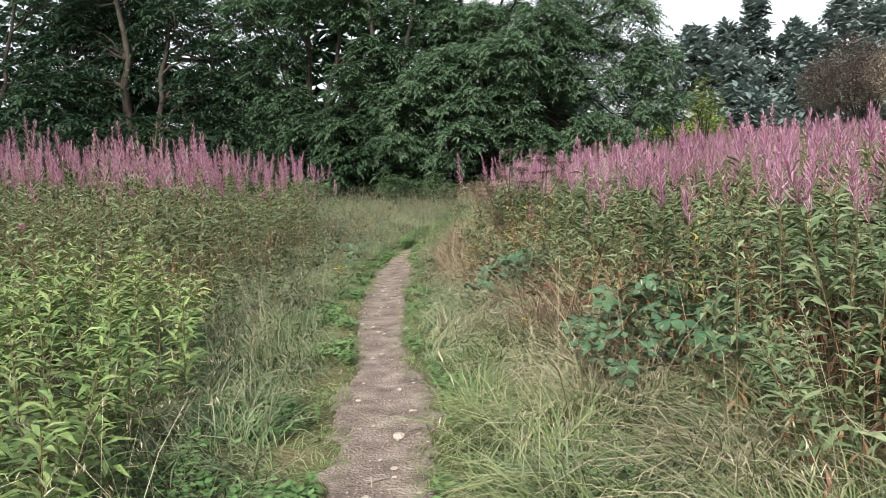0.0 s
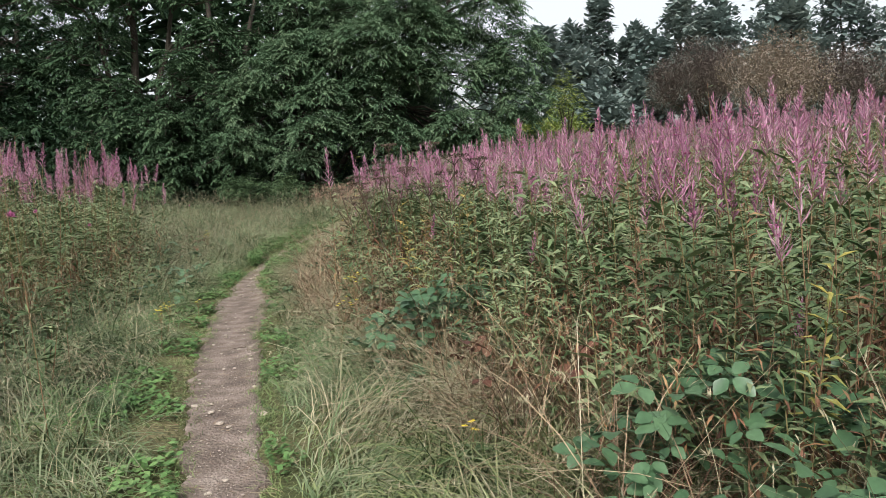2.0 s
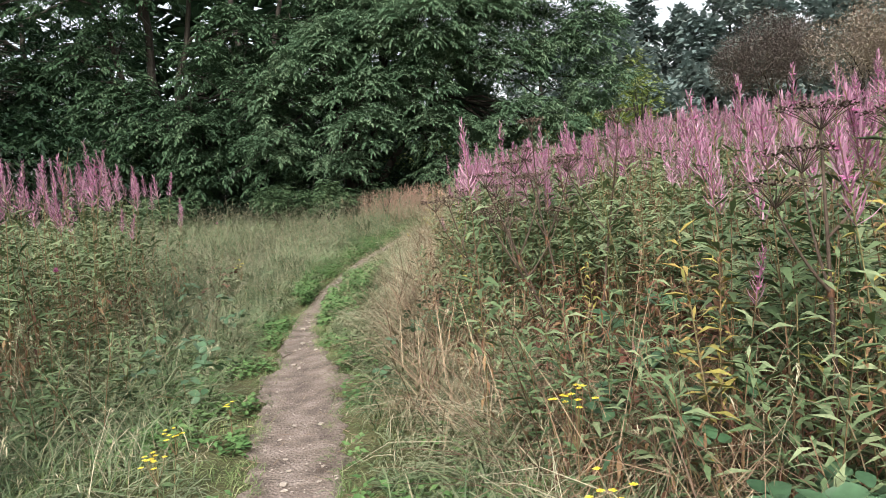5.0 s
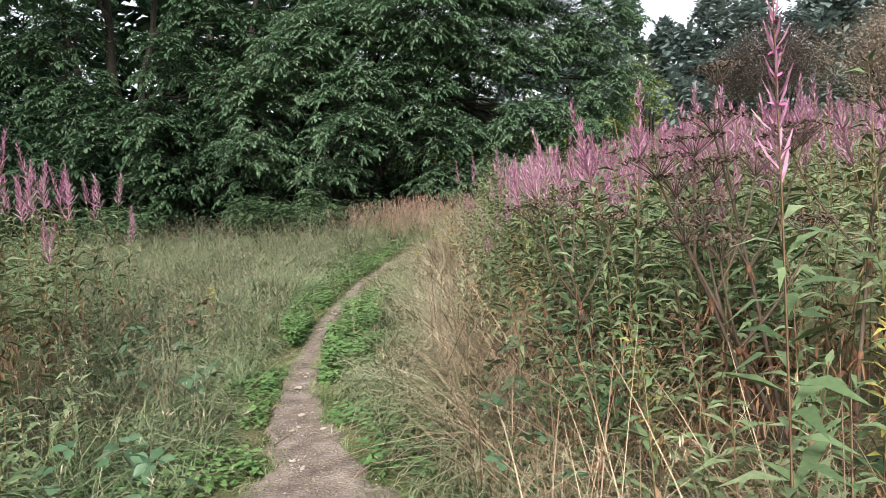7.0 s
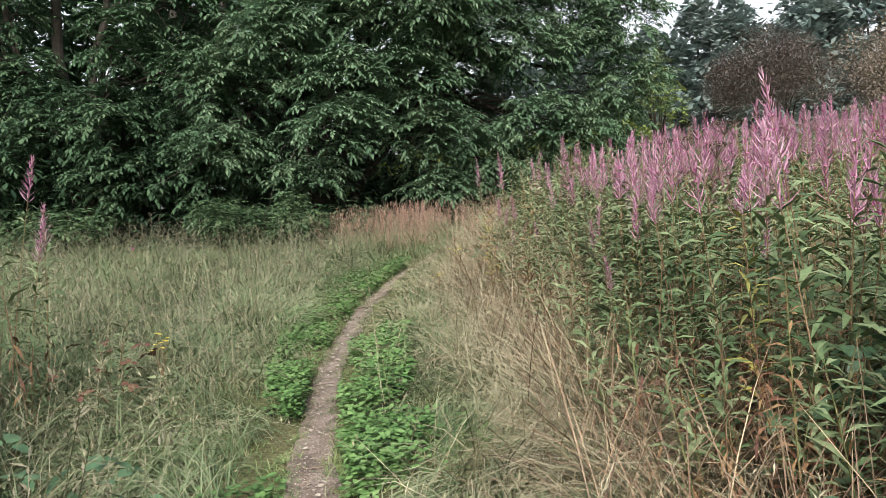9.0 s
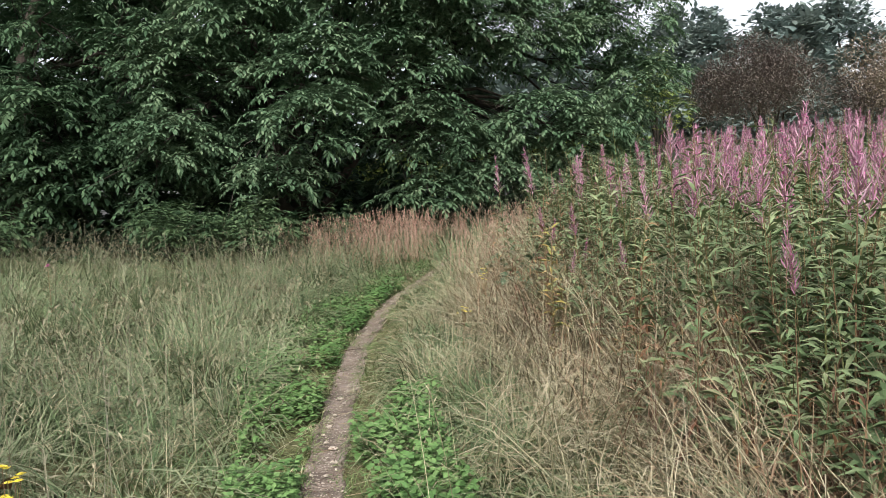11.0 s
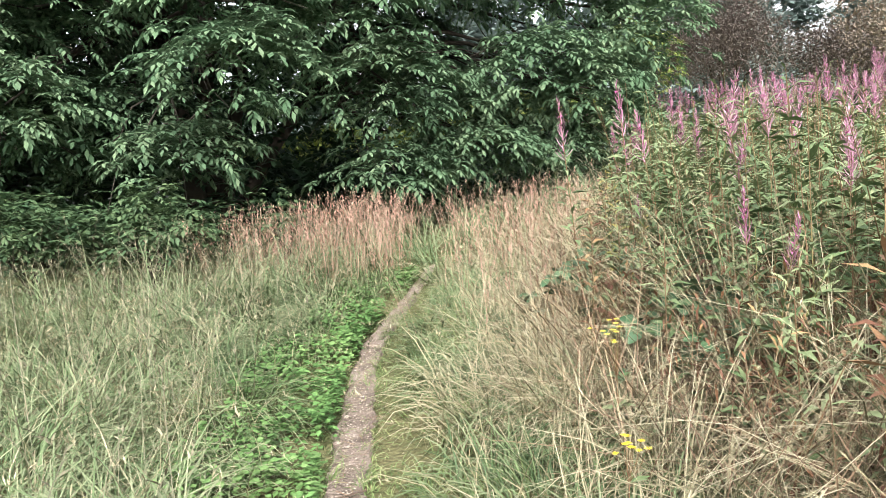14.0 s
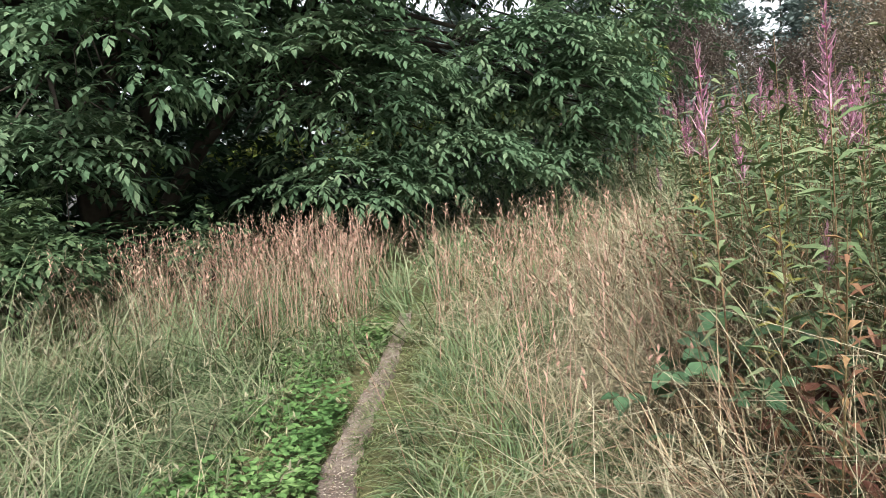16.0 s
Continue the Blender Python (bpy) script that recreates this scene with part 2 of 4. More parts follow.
class Bag:
    """Collects strips, tubes and leaves as arrays and makes one mesh of them."""

    def __init__(self):
        self.v, self.f, self.uv, self.m, self.n = [], [], [], [], 0

    def put(self, v, f, uv, mat):
        k = v.shape[0]
        per = v.shape[1]
        faces = (f[None] + (np.arange(k) * per)[:, None, None] + self.n).reshape(-1, 4)
        self.v.append(v.reshape(-1, 3))
        self.uv.append(np.broadcast_to(uv, (k, per, 2)).reshape(-1, 2))
        self.f.append(faces)
        self.m.append(np.full(len(faces), mat, np.int32))
        self.n += k * per

    def mesh(self, name, mats, smooth=True):
        v, f, uv, mi = (np.concatenate(q) for q in (self.v, self.f, self.uv, self.m))
        me = bpy.data.meshes.new(name)
        me.vertices.add(len(v))
        me.vertices.foreach_set("co", v.astype(np.float32).ravel())
        me.loops.add(len(f) * 4)
        me.loops.foreach_set("vertex_index", f.astype(np.int32).ravel())
        me.polygons.add(len(f))
        me.polygons.foreach_set("loop_start", np.arange(0, len(f) * 4, 4, dtype=np.int32))
        me.polygons.foreach_set("material_index", mi)
        lay = me.uv_layers.new(name="UVMap")
        lay.data.foreach_set("uv", uv[f.ravel()].astype(np.float32).ravel())
        me.update(calc_edges=True)
        me.polygons.foreach_set("use_smooth", np.full(len(f), smooth))
        for m in mats:
            me.materials.append(m)
        return me


def arr(a, n):
    return np.broadcast_to(np.asarray(a, float), (n,)).copy()


def spine(base, az, length, lean, curve, s):
    """Points along bent lines: base (n, 3), heading az, lean from upright at the foot, curve added towards the end (degrees)."""
    n = len(base)
    az, length, lean, curve = arr(az, n), arr(length, n), np.radians(arr(lean, n)), np.radians(arr(curve, n))
    mid = (s[1:] + s[:-1]) / 2
    th = lean[:, None] + curve[:, None] * mid[None]
    d = np.diff(s)[None] * length[:, None]
    h = np.concatenate([np.zeros((n, 1)), np.cumsum(np.sin(th) * d, 1)], 1)
    z = np.concatenate([np.zeros((n, 1)), np.cumsum(np.cos(th) * d, 1)], 1)
    p = np.stack([h * np.cos(az)[:, None], h * np.sin(az)[:, None], z], 2) + base[:, None]
    return p, lean[:, None] + curve[:, None] * s[None]


def strips(bag, base, az, length, width, lean, curve, prof, mat=0, fold=0.0):
    prof = np.asarray(prof, float)
    k = len(prof)
    s = np.linspace(0, 1, k)
    n = len(base)
    p, _ = spine(base, az, length, lean, curve, s)
    az, width = arr(az, n), arr(width, n)
    tw_ = RNG.uniform(-0.5, 0.5, n)
    side = np.stack([-np.sin(az) * np.cos(tw_), np.cos(az) * np.cos(tw_), np.sin(tw_)], 1)
    off = side[:, None] * (width[:, None] * prof[None] / 2)[..., None]
    v = np.stack([p - off, p + off], 2).reshape(n, 2 * k, 3)
    f = np.array([[2 * i, 2 * i + 1, 2 * i + 3, 2 * i + 2] for i in range(k - 1)])
    uv = np.array([[j, s[i]] for i in range(k) for j in (0, 1)], float)
    bag.put(v, f, uv, mat)
    return p


def leaves(bag, base, az, length, width, lean, curve=25, mat=0):
    """Lance leaves, one folded quad each."""
    n = len(base)
    p, _ = spine(base, az, length, lean, curve, np.array([0, 0.45, 1.0]))
    az, width = arr(az, n), arr(width, n)
    t = RNG.uniform(-0.45, 0.45, n)
    side = np.stack([-np.sin(az) * np.cos(t), np.cos(az) * np.cos(t), np.sin(t)], 1) * (width / 2)[:, None]
    v = np.stack([p[:, 0], p[:, 1] - side, p[:, 2], p[:, 1] + side], 1)
    bag.put(v, np.array([[0, 1, 2, 3]]), np.array([[0.5, 0], [0, 0.5], [0.5, 1], [1, 0.5]]), mat)


def tubes(bag, base, az, length, r0, r1, lean, curve, segs=3, sides=3, mat=0):
    n = len(base)
    s = np.linspace(0, 1, segs + 1)
    p, th = spine(base, az, length, lean, curve, s)
    az = arr(az, n)[:, None]
    r = arr(r0, n)[:, None] * (1 - s) + arr(r1, n)[:, None] * s
    a = np.stack([-np.sin(az) + 0 * th, np.cos(az) + 0 * th, 0 * th], 2)
    b = np.stack([np.cos(th) * np.cos(az), np.cos(th) * np.sin(az), -np.sin(th)], 2)
    v = np.stack([p + r[..., None] * (a * math.cos(q) + b * math.sin(q)) for q in np.arange(sides) * 2 * math.pi / sides], 2)
    v = v.reshape(n, (segs + 1) * sides, 3)
    f = np.array([[i * sides + j, i * sides + (j + 1) % sides, (i + 1) * sides + (j + 1) % sides, (i + 1) * sides + j] for i in range(segs) for j in range(sides)])
    uv = np.array([[j / sides, s[i]] for i in range(segs + 1) for j in range(sides)], float)
    bag.put(v, f, uv, mat)
    return p


def polytube(bag, pts, radii, sides=7, mat=0):
    """A tapering tube along any bent line, for trunks and limbs."""
    pts, radii = np.asarray(pts, float), np.asarray(radii, float)
    k = len(pts)
    d = np.gradient(pts, axis=0)
    d /= np.linalg.norm(d, axis=1)[:, None]
    ref = np.where(np.abs(d[:, 2:3]) > 0.9, np.array([[1.0, 0, 0]]), np.array([[0, 0, 1.0]]))
    a = np.cross(d, ref)
    a /= np.linalg.norm(a, axis=1)[:, None]
    b = np.cross(d, a)
    v = np.stack([pts + radii[:, None] * (a * math.cos(q) + b * math.sin(q)) for q in np.arange(sides) * 2 * math.pi / sides], 1)
    f = np.array([[i * sides + j, i * sides + (j + 1) % sides, (i + 1) * sides + (j + 1) % sides, (i + 1) * sides + j] for i in range(k - 1) for j in range(sides)])
    uv = np.array([[j / sides, i / (k - 1)] for i in range(k) for j in range(sides)], float)
    bag.put(v.reshape(1, k * sides, 3), f, uv, mat)


def part(name, bag, mats, parent, label=""):
    ob = new(name, bag.mesh(name, mats))
    ob.parent = parent
    return tagged(ob, label)


def stuff(name, bag, mats, label, category):
    return tagged(new(name, bag.mesh(name, mats)), label, category, kind="stuff")


def thing(name, at, label, category, group=""):
    ob = new(name)
    ob.empty_display_size = 0.1
    ob.location = at
    return tagged(ob, label, category, group)


def area(n, x0, x1, y0, y1):
    return U(x0, x1, n), U(y0, y1, n)


def on_ground(x, y, sink=0.01):
    return np.stack([x, y, gz(x, y) - sink], 1)


# ---- ground and track ----
def axis(lo, hi, step, far):
    inner = np.arange(lo, hi + 1e-6, step)
    out = np.geomspace(step, far, 26)
    return np.concatenate([lo - out[::-1], inner, hi + out])


gx, gy = axis(-12, 14, 0.28, 900.0), axis(-4, 40, 0.28, 900.0)
X, Y = np.meshgrid(gx, gy)
Z = gz(X, Y)
inside = np.abs(X - tx(Y)) < tw(Y) * 0.5 + np.interp(Y, [14, 17], [0.05, 0.2])
Z = np.where(inside, Z - 0.03, Z)
bag = Bag()
nx, ny = len(gx), len(gy)
i, j = np.meshgrid(np.arange(nx - 1), np.arange(ny - 1))
q = (j * nx + i).ravel()
bag.put(np.stack([X.ravel(), Y.ravel(), Z.ravel()], 1)[None], np.stack([q, q + 1, q + nx + 1, q + nx], 1), np.stack([X.ravel(), Y.ravel()], 1), 0)
tagged(new("ground", bag.mesh("ground", [M["soil"]])), "uneven meadow turf with dry litter", "ground", kind="structure")

ys = np.arange(-3, 27.5, 0.06)
ac = np.linspace(-1, 1, 15)
edge_l = 1 + 0.45 * (wave(ys * 2.3, ys * 0 + 3, 0.35) - 0.5) + 0.5 * (wave(ys, ys * 0, 0.06, 2) - 0.5)
edge_r = 1 + 0.45 * (wave(ys * 1.9, ys * 0 + 8, 0.35, 5) - 0.5) + 0.5 * (wave(ys, ys * 0 + 2, 0.06, 7) - 0.5)
half = np.where(ac[None] < 0, edge_l[:, None], edge_r[:, None]) * (tw(ys) / 2 + 0.012)[:, None]
PX = tx(ys)[:, None] + ac[None] * half
PY = np.repeat(ys[:, None], len(ac), 1)
PZ = track_z(PX, PY) + 0.012 - 0.022 * (1 - ac[None] ** 2) + 0.012 * (wave(PX * 2.4 + 0.4 * PY, PY, 0.3, 3) - 0.5) + U(-0.002, 0.002, PX.shape) - 0.06 * (np.abs(ac[None]) > 0.99)
bag = Bag()
i, j = np.meshgrid(np.arange(len(ac) - 1), np.arange(len(ys) - 1))
q = (j * len(ac) + i).ravel()
bag.put(np.stack([PX.ravel(), PY.ravel(), PZ.ravel()], 1)[None], np.stack([q, q + 1, q + len(ac) + 1, q + len(ac)], 1), np.stack([PX.ravel(), PY.ravel()], 1), 0)
tagged(new("path", bag.mesh("path", [M["track"]])), "narrow trodden earth footpath with worn uneven edges", "path", kind="structure")

# ---- trees ----


def compound(bag, base, az, lean, size, leaflets=3, mat=0, droop=35):
    """Pinnate leaves: a bent rachis with paired leaflets and one at its end."""
    n = len(base)
    s = np.linspace(0, 1, leaflets + 2)
    p, th = spine(base, az, size, lean, droop, s)
    for k in range(1, leaflets + 1):
        for sg in (-1, 1):
            leaves(bag, p[:, k], az + sg * U(0.75, 1.15, n), size * U(0.36, 0.50, n), size * U(0.17, 0.24, n), np.degrees(th[:, k]) + U(-12, 14, n), 25, mat)
    leaves(bag, p[:, -1], az, size * 0.48, size * 0.21, np.degrees(th[:, -1]), 30, mat)


def lobe_points(c, r, n, up=0.6):
    """Points on the outer shell of an uneven lobe, with the way outwards."""
    d = RNG.normal(size=(n, 3))
    d[:, 2] += up
    d /= np.linalg.norm(d, axis=1)[:, None]
    k = U(0.7, 1.05, n) * (1 + 0.18 * np.sin(d[:, 0] * 7 + d[:, 2] * 5 + c[0] * 9))
    return np.asarray(c) + d * np.asarray(r) * k[:, None], d


def foliage(bag, lobes, density, size, mat=0, leaflets=3, whorl=6):
    """Leaf masses: at each twig's end a whorl of drooping pinnate leaves."""
    for c, r in lobes:
        r = np.asarray(r, float)
        n = max(3, int(density * (r[0] * r[1] + r[0] * r[2] + r[1] * r[2]) * 2.2 / whorl))
        p, d = lobe_points(c, r, n)
        out = np.arctan2(d[:, 1], d[:, 0])
        tilt = np.degrees(np.arccos(np.clip(d[:, 2], -1, 1)))
        big = U(0.8, 1.3, n)
        for q in range(whorl):
            a = q * 6.283 / whorl + U(-0.4, 0.4, n)
            lean = 62 + tilt * 0.30 * np.cos(a) + U(-14, 14, n)
            compound(bag, p + RNG.normal(size=(n, 3)) * 0.03, out + a, lean, size * big * U(0.8, 1.15, n) * (1 + 0.15 * np.cos(a)), leaflets, mat, 48)


def limb_line(a, b, sag, k=7, jit=0.12):
    a, b = np.asarray(a, float), np.asarray(b, float)
    s = np.linspace(0, 1, k)[:, None]
    p = a + (b - a) * s
    p[:, 2] += sag * np.sin(np.pi * s[:, 0])
    p[1:-1] += RNG.normal(size=(k - 2, 3)) * jit
    return p


def tree(name, base, stems, lobes, leaf, density, size, label, inner=0, inner_mat="dim"):
    """Stems: tops of the trunk's main leaders. Lobes: leaf masses, each reached by a limb."""
    base = np.array([base[0], base[1], float(gz(base[0], base[1])) - 0.1])
    t = thing(name, base, label, "tree")
    ends = []
    for top, r in stems:
        bag = Bag()
        line = limb_line(base, top, 0.0, 9, 0.1)
        polytube(bag, line - base, np.linspace(r, r * 0.25, 9))
        part("trunk", bag, [M["bark"]], t)
        ends.append(line)
    for c, r in lobes:
        bag = Bag()
        line = min(ends, key=lambda e: np.min(np.linalg.norm(e[3:] - c, axis=1)))
        k = 3 + int(np.argmin(np.linalg.norm(line[3:] - np.array(c) + [0, 0, 1.0], axis=1)))
        pts = limb_line(line[min(k, 8)], c, 0.3, 7, 0.08)
        polytube(bag, pts - base, np.linspace(0.06, 0.012, 7), 5)
        for _ in range(6):
            e = np.asarray(c) + RNG.normal(size=3) * np.asarray(r) * 0.6
            polytube(bag, limb_line(pts[RNG.integers(2, 6)], e, 0.1, 5, 0.05) - base, np.linspace(0.018, 0.004, 5), 4)
        part("limb", bag, [M["bark"]], t)
    bag = Bag()
    foliage(bag, [(np.asarray(c) - base, r) for c, r in lobes], density, size)
    part("crown", bag, [M[leaf]], t)
    return t


def lobes_in(n, x0, x1, y0, y1, z0, z1, r0, r1, keep=None):
    out = []
    while len(out) < n:
        c = (U(x0, x1), U(y0, y1), U(z0, z1))
        if keep is None or keep(c):
            r = U(r0, r1)
            out.append((c, (r * U(0.9, 1.3), r * U(0.8, 1.1), r * U(0.6, 0.9))))
    return out


def ash_shape(c):
    x, y, z = c
    return ((x - 3.4) / 5.0) ** 2 + ((y - 32.0) / 3.9) ** 2 + ((z - 5.0) / 5.8) ** 2 < 1 and z > 1.7 + 0.3 * max(0, y - 29.5)


def front(n, x0, x1, z0, z1, depth, r0, r1):
    """Lobes along the front of the wood."""
    out = []
    for _ in range(n):
        x, z = U(x0, x1), U(z0, z1)
        y = 29.4 + 0.02 * (x - 1.5) ** 2 + 0.10 * abs(z - 3.5) + U(0, depth)
        r = U(r0, r1)
        out.append(((x, y, z), (r * U(0.9, 1.3), r * U(0.7, 1.0), r * U(0.6, 0.9))))
    return out


ASH = lobes_in(56, -1.4, 8.6, 28.2, 35.5, 1.6, 10.5, 0.65, 1.1, ash_shape)
ASH += [((-1.8, 29.2, 2.8), (0.8, 0.6, 0.5)), ((0.9, 28.9, 3.9), (1.1, 0.7, 0.8)), ((2.4, 29.1, 4.1), (1.1, 0.7, 0.8)), ((0.8, 28.4, 3.0), (1.0, 0.6, 0.6)),
        ((2.9, 29.3, 2.9), (1.1, 0.7, 0.6)), ((3.8, 30.0, 2.6), (1.1, 0.7, 0.6)), ((8.0, 30.4, 5.4), (1.2, 1.2, 1.1)), ((8.2, 30.6, 3.8), (1.1, 1.1, 0.8)), ((7.2, 30.7, 7.1), (1.2, 1.2, 0.9)),
        ((5.7, 29.8, 3.1), (1.1, 0.8, 0.6)), ((5.5, 30.2, 4.8), (1.2, 0.9, 0.9)), ((1.6, 29.2, 5.6), (1.2, 0.8, 0.8)), ((-0.4, 29.3, 5.0), (1.2, 0.8, 0.8)), ((4.2, 29.6, 5.0), (1.2, 0.8, 0.8)),
        ((0.1, 29.4, 2.0), (1.0, 0.7, 0.5)), ((6.8, 30.2, 2.6), (1.0, 0.8, 0.5)), ((4.6, 29.9, 1.9), (1.0, 0.7, 0.4)), ((6.2, 30.4, 1.8), (0.9, 0.7, 0.35)), ((3.0, 29.6, 1.7), (0.9, 0.6, 0.4)), ((7.9, 30.8, 2.2), (0.9, 0.8, 0.4)), ((-1.4, 29.6, 4.0), (1.1, 0.7, 0.7)), ((3.4, 29.6, 6.2), (1.2, 0.8, 0.8))]
tree("ash_tree", (0.6, 33.0), [((-0.4, 32.4, 9.8), 0.2), ((1.2, 32.7, 10.2), 0.18), ((3.0, 32.6, 9.6), 0.16), ((6.0, 32.4, 7.8), 0.14)], ASH, "ash", 150, 0.215,
     "broad ash tree with drooping dark green leaves")
tree("sycamore_tree", (-5.2, 33.4), [((-5.5, 33.0, 10.5), 0.22), ((-3.8, 32.8, 10), 0.17), ((-7.0, 32.8, 9.5), 0.16)], front(38, -8.5, -1.2, 1.5, 10.0, 2.6, 0.75, 1.25) + lobes_in(8, -3.6, 0.8, 31, 34, 4.5, 9.5, 0.7, 1.1), "sycamore", 88, 0.25,
     "leafy tree with dark green foliage at the wood's edge")
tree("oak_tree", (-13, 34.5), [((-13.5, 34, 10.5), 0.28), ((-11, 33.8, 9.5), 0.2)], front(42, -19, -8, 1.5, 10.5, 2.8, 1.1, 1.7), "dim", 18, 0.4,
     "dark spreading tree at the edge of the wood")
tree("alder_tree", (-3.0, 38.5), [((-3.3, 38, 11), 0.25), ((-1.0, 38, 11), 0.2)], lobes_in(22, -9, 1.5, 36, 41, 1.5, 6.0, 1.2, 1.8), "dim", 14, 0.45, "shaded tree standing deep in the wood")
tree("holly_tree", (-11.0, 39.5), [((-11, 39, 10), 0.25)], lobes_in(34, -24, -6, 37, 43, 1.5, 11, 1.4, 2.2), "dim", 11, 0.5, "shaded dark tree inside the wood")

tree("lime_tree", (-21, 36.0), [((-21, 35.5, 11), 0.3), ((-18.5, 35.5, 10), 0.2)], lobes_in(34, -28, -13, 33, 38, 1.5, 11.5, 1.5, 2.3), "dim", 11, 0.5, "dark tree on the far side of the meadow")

# added backdrop behind the front trees: closes sky gaps, the wood's shade in its colour
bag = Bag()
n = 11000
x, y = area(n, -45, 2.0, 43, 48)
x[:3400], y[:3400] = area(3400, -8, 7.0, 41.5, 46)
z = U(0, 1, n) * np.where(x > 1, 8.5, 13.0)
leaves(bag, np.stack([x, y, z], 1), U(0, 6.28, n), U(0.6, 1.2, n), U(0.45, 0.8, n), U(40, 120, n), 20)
stuff("deep_wood", bag, [M["dim"]], "dark-coloured leaves standing for the shaded depth of the wood", "woods")

# undergrowth: dense thicket under the crowns, shade put into its dark leaf colour
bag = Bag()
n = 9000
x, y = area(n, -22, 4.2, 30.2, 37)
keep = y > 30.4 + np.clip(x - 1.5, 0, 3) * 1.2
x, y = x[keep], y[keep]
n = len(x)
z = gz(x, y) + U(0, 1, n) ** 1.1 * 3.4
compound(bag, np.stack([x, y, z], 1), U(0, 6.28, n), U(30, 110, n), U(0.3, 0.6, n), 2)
# extra dark leaves stand in for the shaded gap below the ash
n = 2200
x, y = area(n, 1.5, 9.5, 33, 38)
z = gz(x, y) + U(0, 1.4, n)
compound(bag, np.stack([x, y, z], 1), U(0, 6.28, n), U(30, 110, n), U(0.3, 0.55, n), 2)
stuff("thicket", bag, [M["dim"]], "dense undergrowth beneath the trees, its shade coloured into the leaves", "undergrowth")


def shrub(name, at, rad, high, leaf, count, size, label, pinnate=True, dome=True):
    base = np.array([at[0], at[1], float(gz(*at)) - 0.05])
    t = thing(name, base, label, "shrub")
    for a in np.linspace(0, 6.28, 8, endpoint=False):
        bag = Bag()
        e = np.array([math.cos(a) * rad * 0.5, math.sin(a) * rad * 0.5, high * U(0.5, 0.7)])
        polytube(bag, limb_line((0, 0, 0), e, 0.15 * high, 6, 0.03 * rad), np.linspace(0.012 * high + 0.008, 0.004, 6), 5)
        part("branch", bag, [M["bark"]], t)
    bag = Bag()
    lobes = []
    for _ in range(int(18 + rad * 5)):
        a, q = U(0, 6.28), U(0, 0.78) ** 0.6
        lobes.append(np.array([math.cos(a) * rad * q, math.sin(a) * rad * q, high * (0.35 + 0.5 * math.sqrt(max(0.0, 1 - q * q)) * U(0.5, 1.05))]))
    lobes = np.array(lobes)
    pick = RNG.integers(0, len(lobes), count)
    d = RNG.normal(size=(count, 3))
    d /= np.linalg.norm(d, axis=1)[:, None]
    p = lobes[pick] + d * np.array([rad * 0.33, rad * 0.33, high * 0.2]) * U(0.5, 1.0, count)[:, None]
    p[:, 2] = np.maximum(p[:, 2], 0.08)
    az = np.arctan2(d[:, 1], d[:, 0]) + U(-0.8, 0.8, count)
    if pinnate:
        compound(bag, p, az, U(40, 100, count), size * U(0.7, 1.2, count), 3)
    else:
        leaves(bag, p, az, size * U(0.7, 1.3, count), size * 0.45, U(20, 110, count), 20)
    part("foliage", bag, [M[leaf]], t)
    return t


shrub("elder_bush", (-0.35, 28.7), 0.8, 1.3, "elder", 620, 0.23, "low elder bush with fresh green compound leaves")
shrub("elder_bush", (-1.7, 28.8), 0.9, 1.35, "elder", 620, 0.23, "low elder bush with fresh green compound leaves")
shrub("sapling_bush", (1.15, 28.5), 0.35, 1.1, "elder", 90, 0.2, "small green sapling in front of the wood")
shrub("elder_bush", (-4.8, 28.8), 1.1, 1.2, "elder", 300, 0.3, "low bush with green leaves below the trees")
shrub("purple_bush", (24.8, 47.5), 3.3, 7.3, "purple", 34000, 0.13, "large rounded purple-brown thorn bush", pinnate=False)
shrub("thorn_bush", (33.6, 47.0), 4.5, 6.6, "purple", 24000, 0.17, "large brownish thorn bush in the meadow", pinnate=False)
shrub("hoary_bush", (21.2, 35.3), 2.6, 5.4, "cream", 17000, 0.11, "pale bush with faded cream and pink leaves", pinnate=False)
shrub("yellow_bush", (11.4, 35.0), 0.8, 4.4, "yellow_shrub", 500, 0.22, "yellow-green leafy bush beside the big tree")
# added bushes: their bright yellow-green stands in for sunlit meadow glimpsed below the ash
for at, rad, high in [((9.0, 41.5), 2.4, 2.6), ((5.4, 42.0), 2.4, 2.4), ((13.0, 43.0), 2.6, 3.0), ((2.2, 43.0), 2.2, 2.2)]:
    shrub("sunlit_meadow_filler", at, rad, high, "yellow_shrub", 2200, 0.25, "added yellow-green bush standing in for the sunlit meadow behind the tree", pinnate=False)


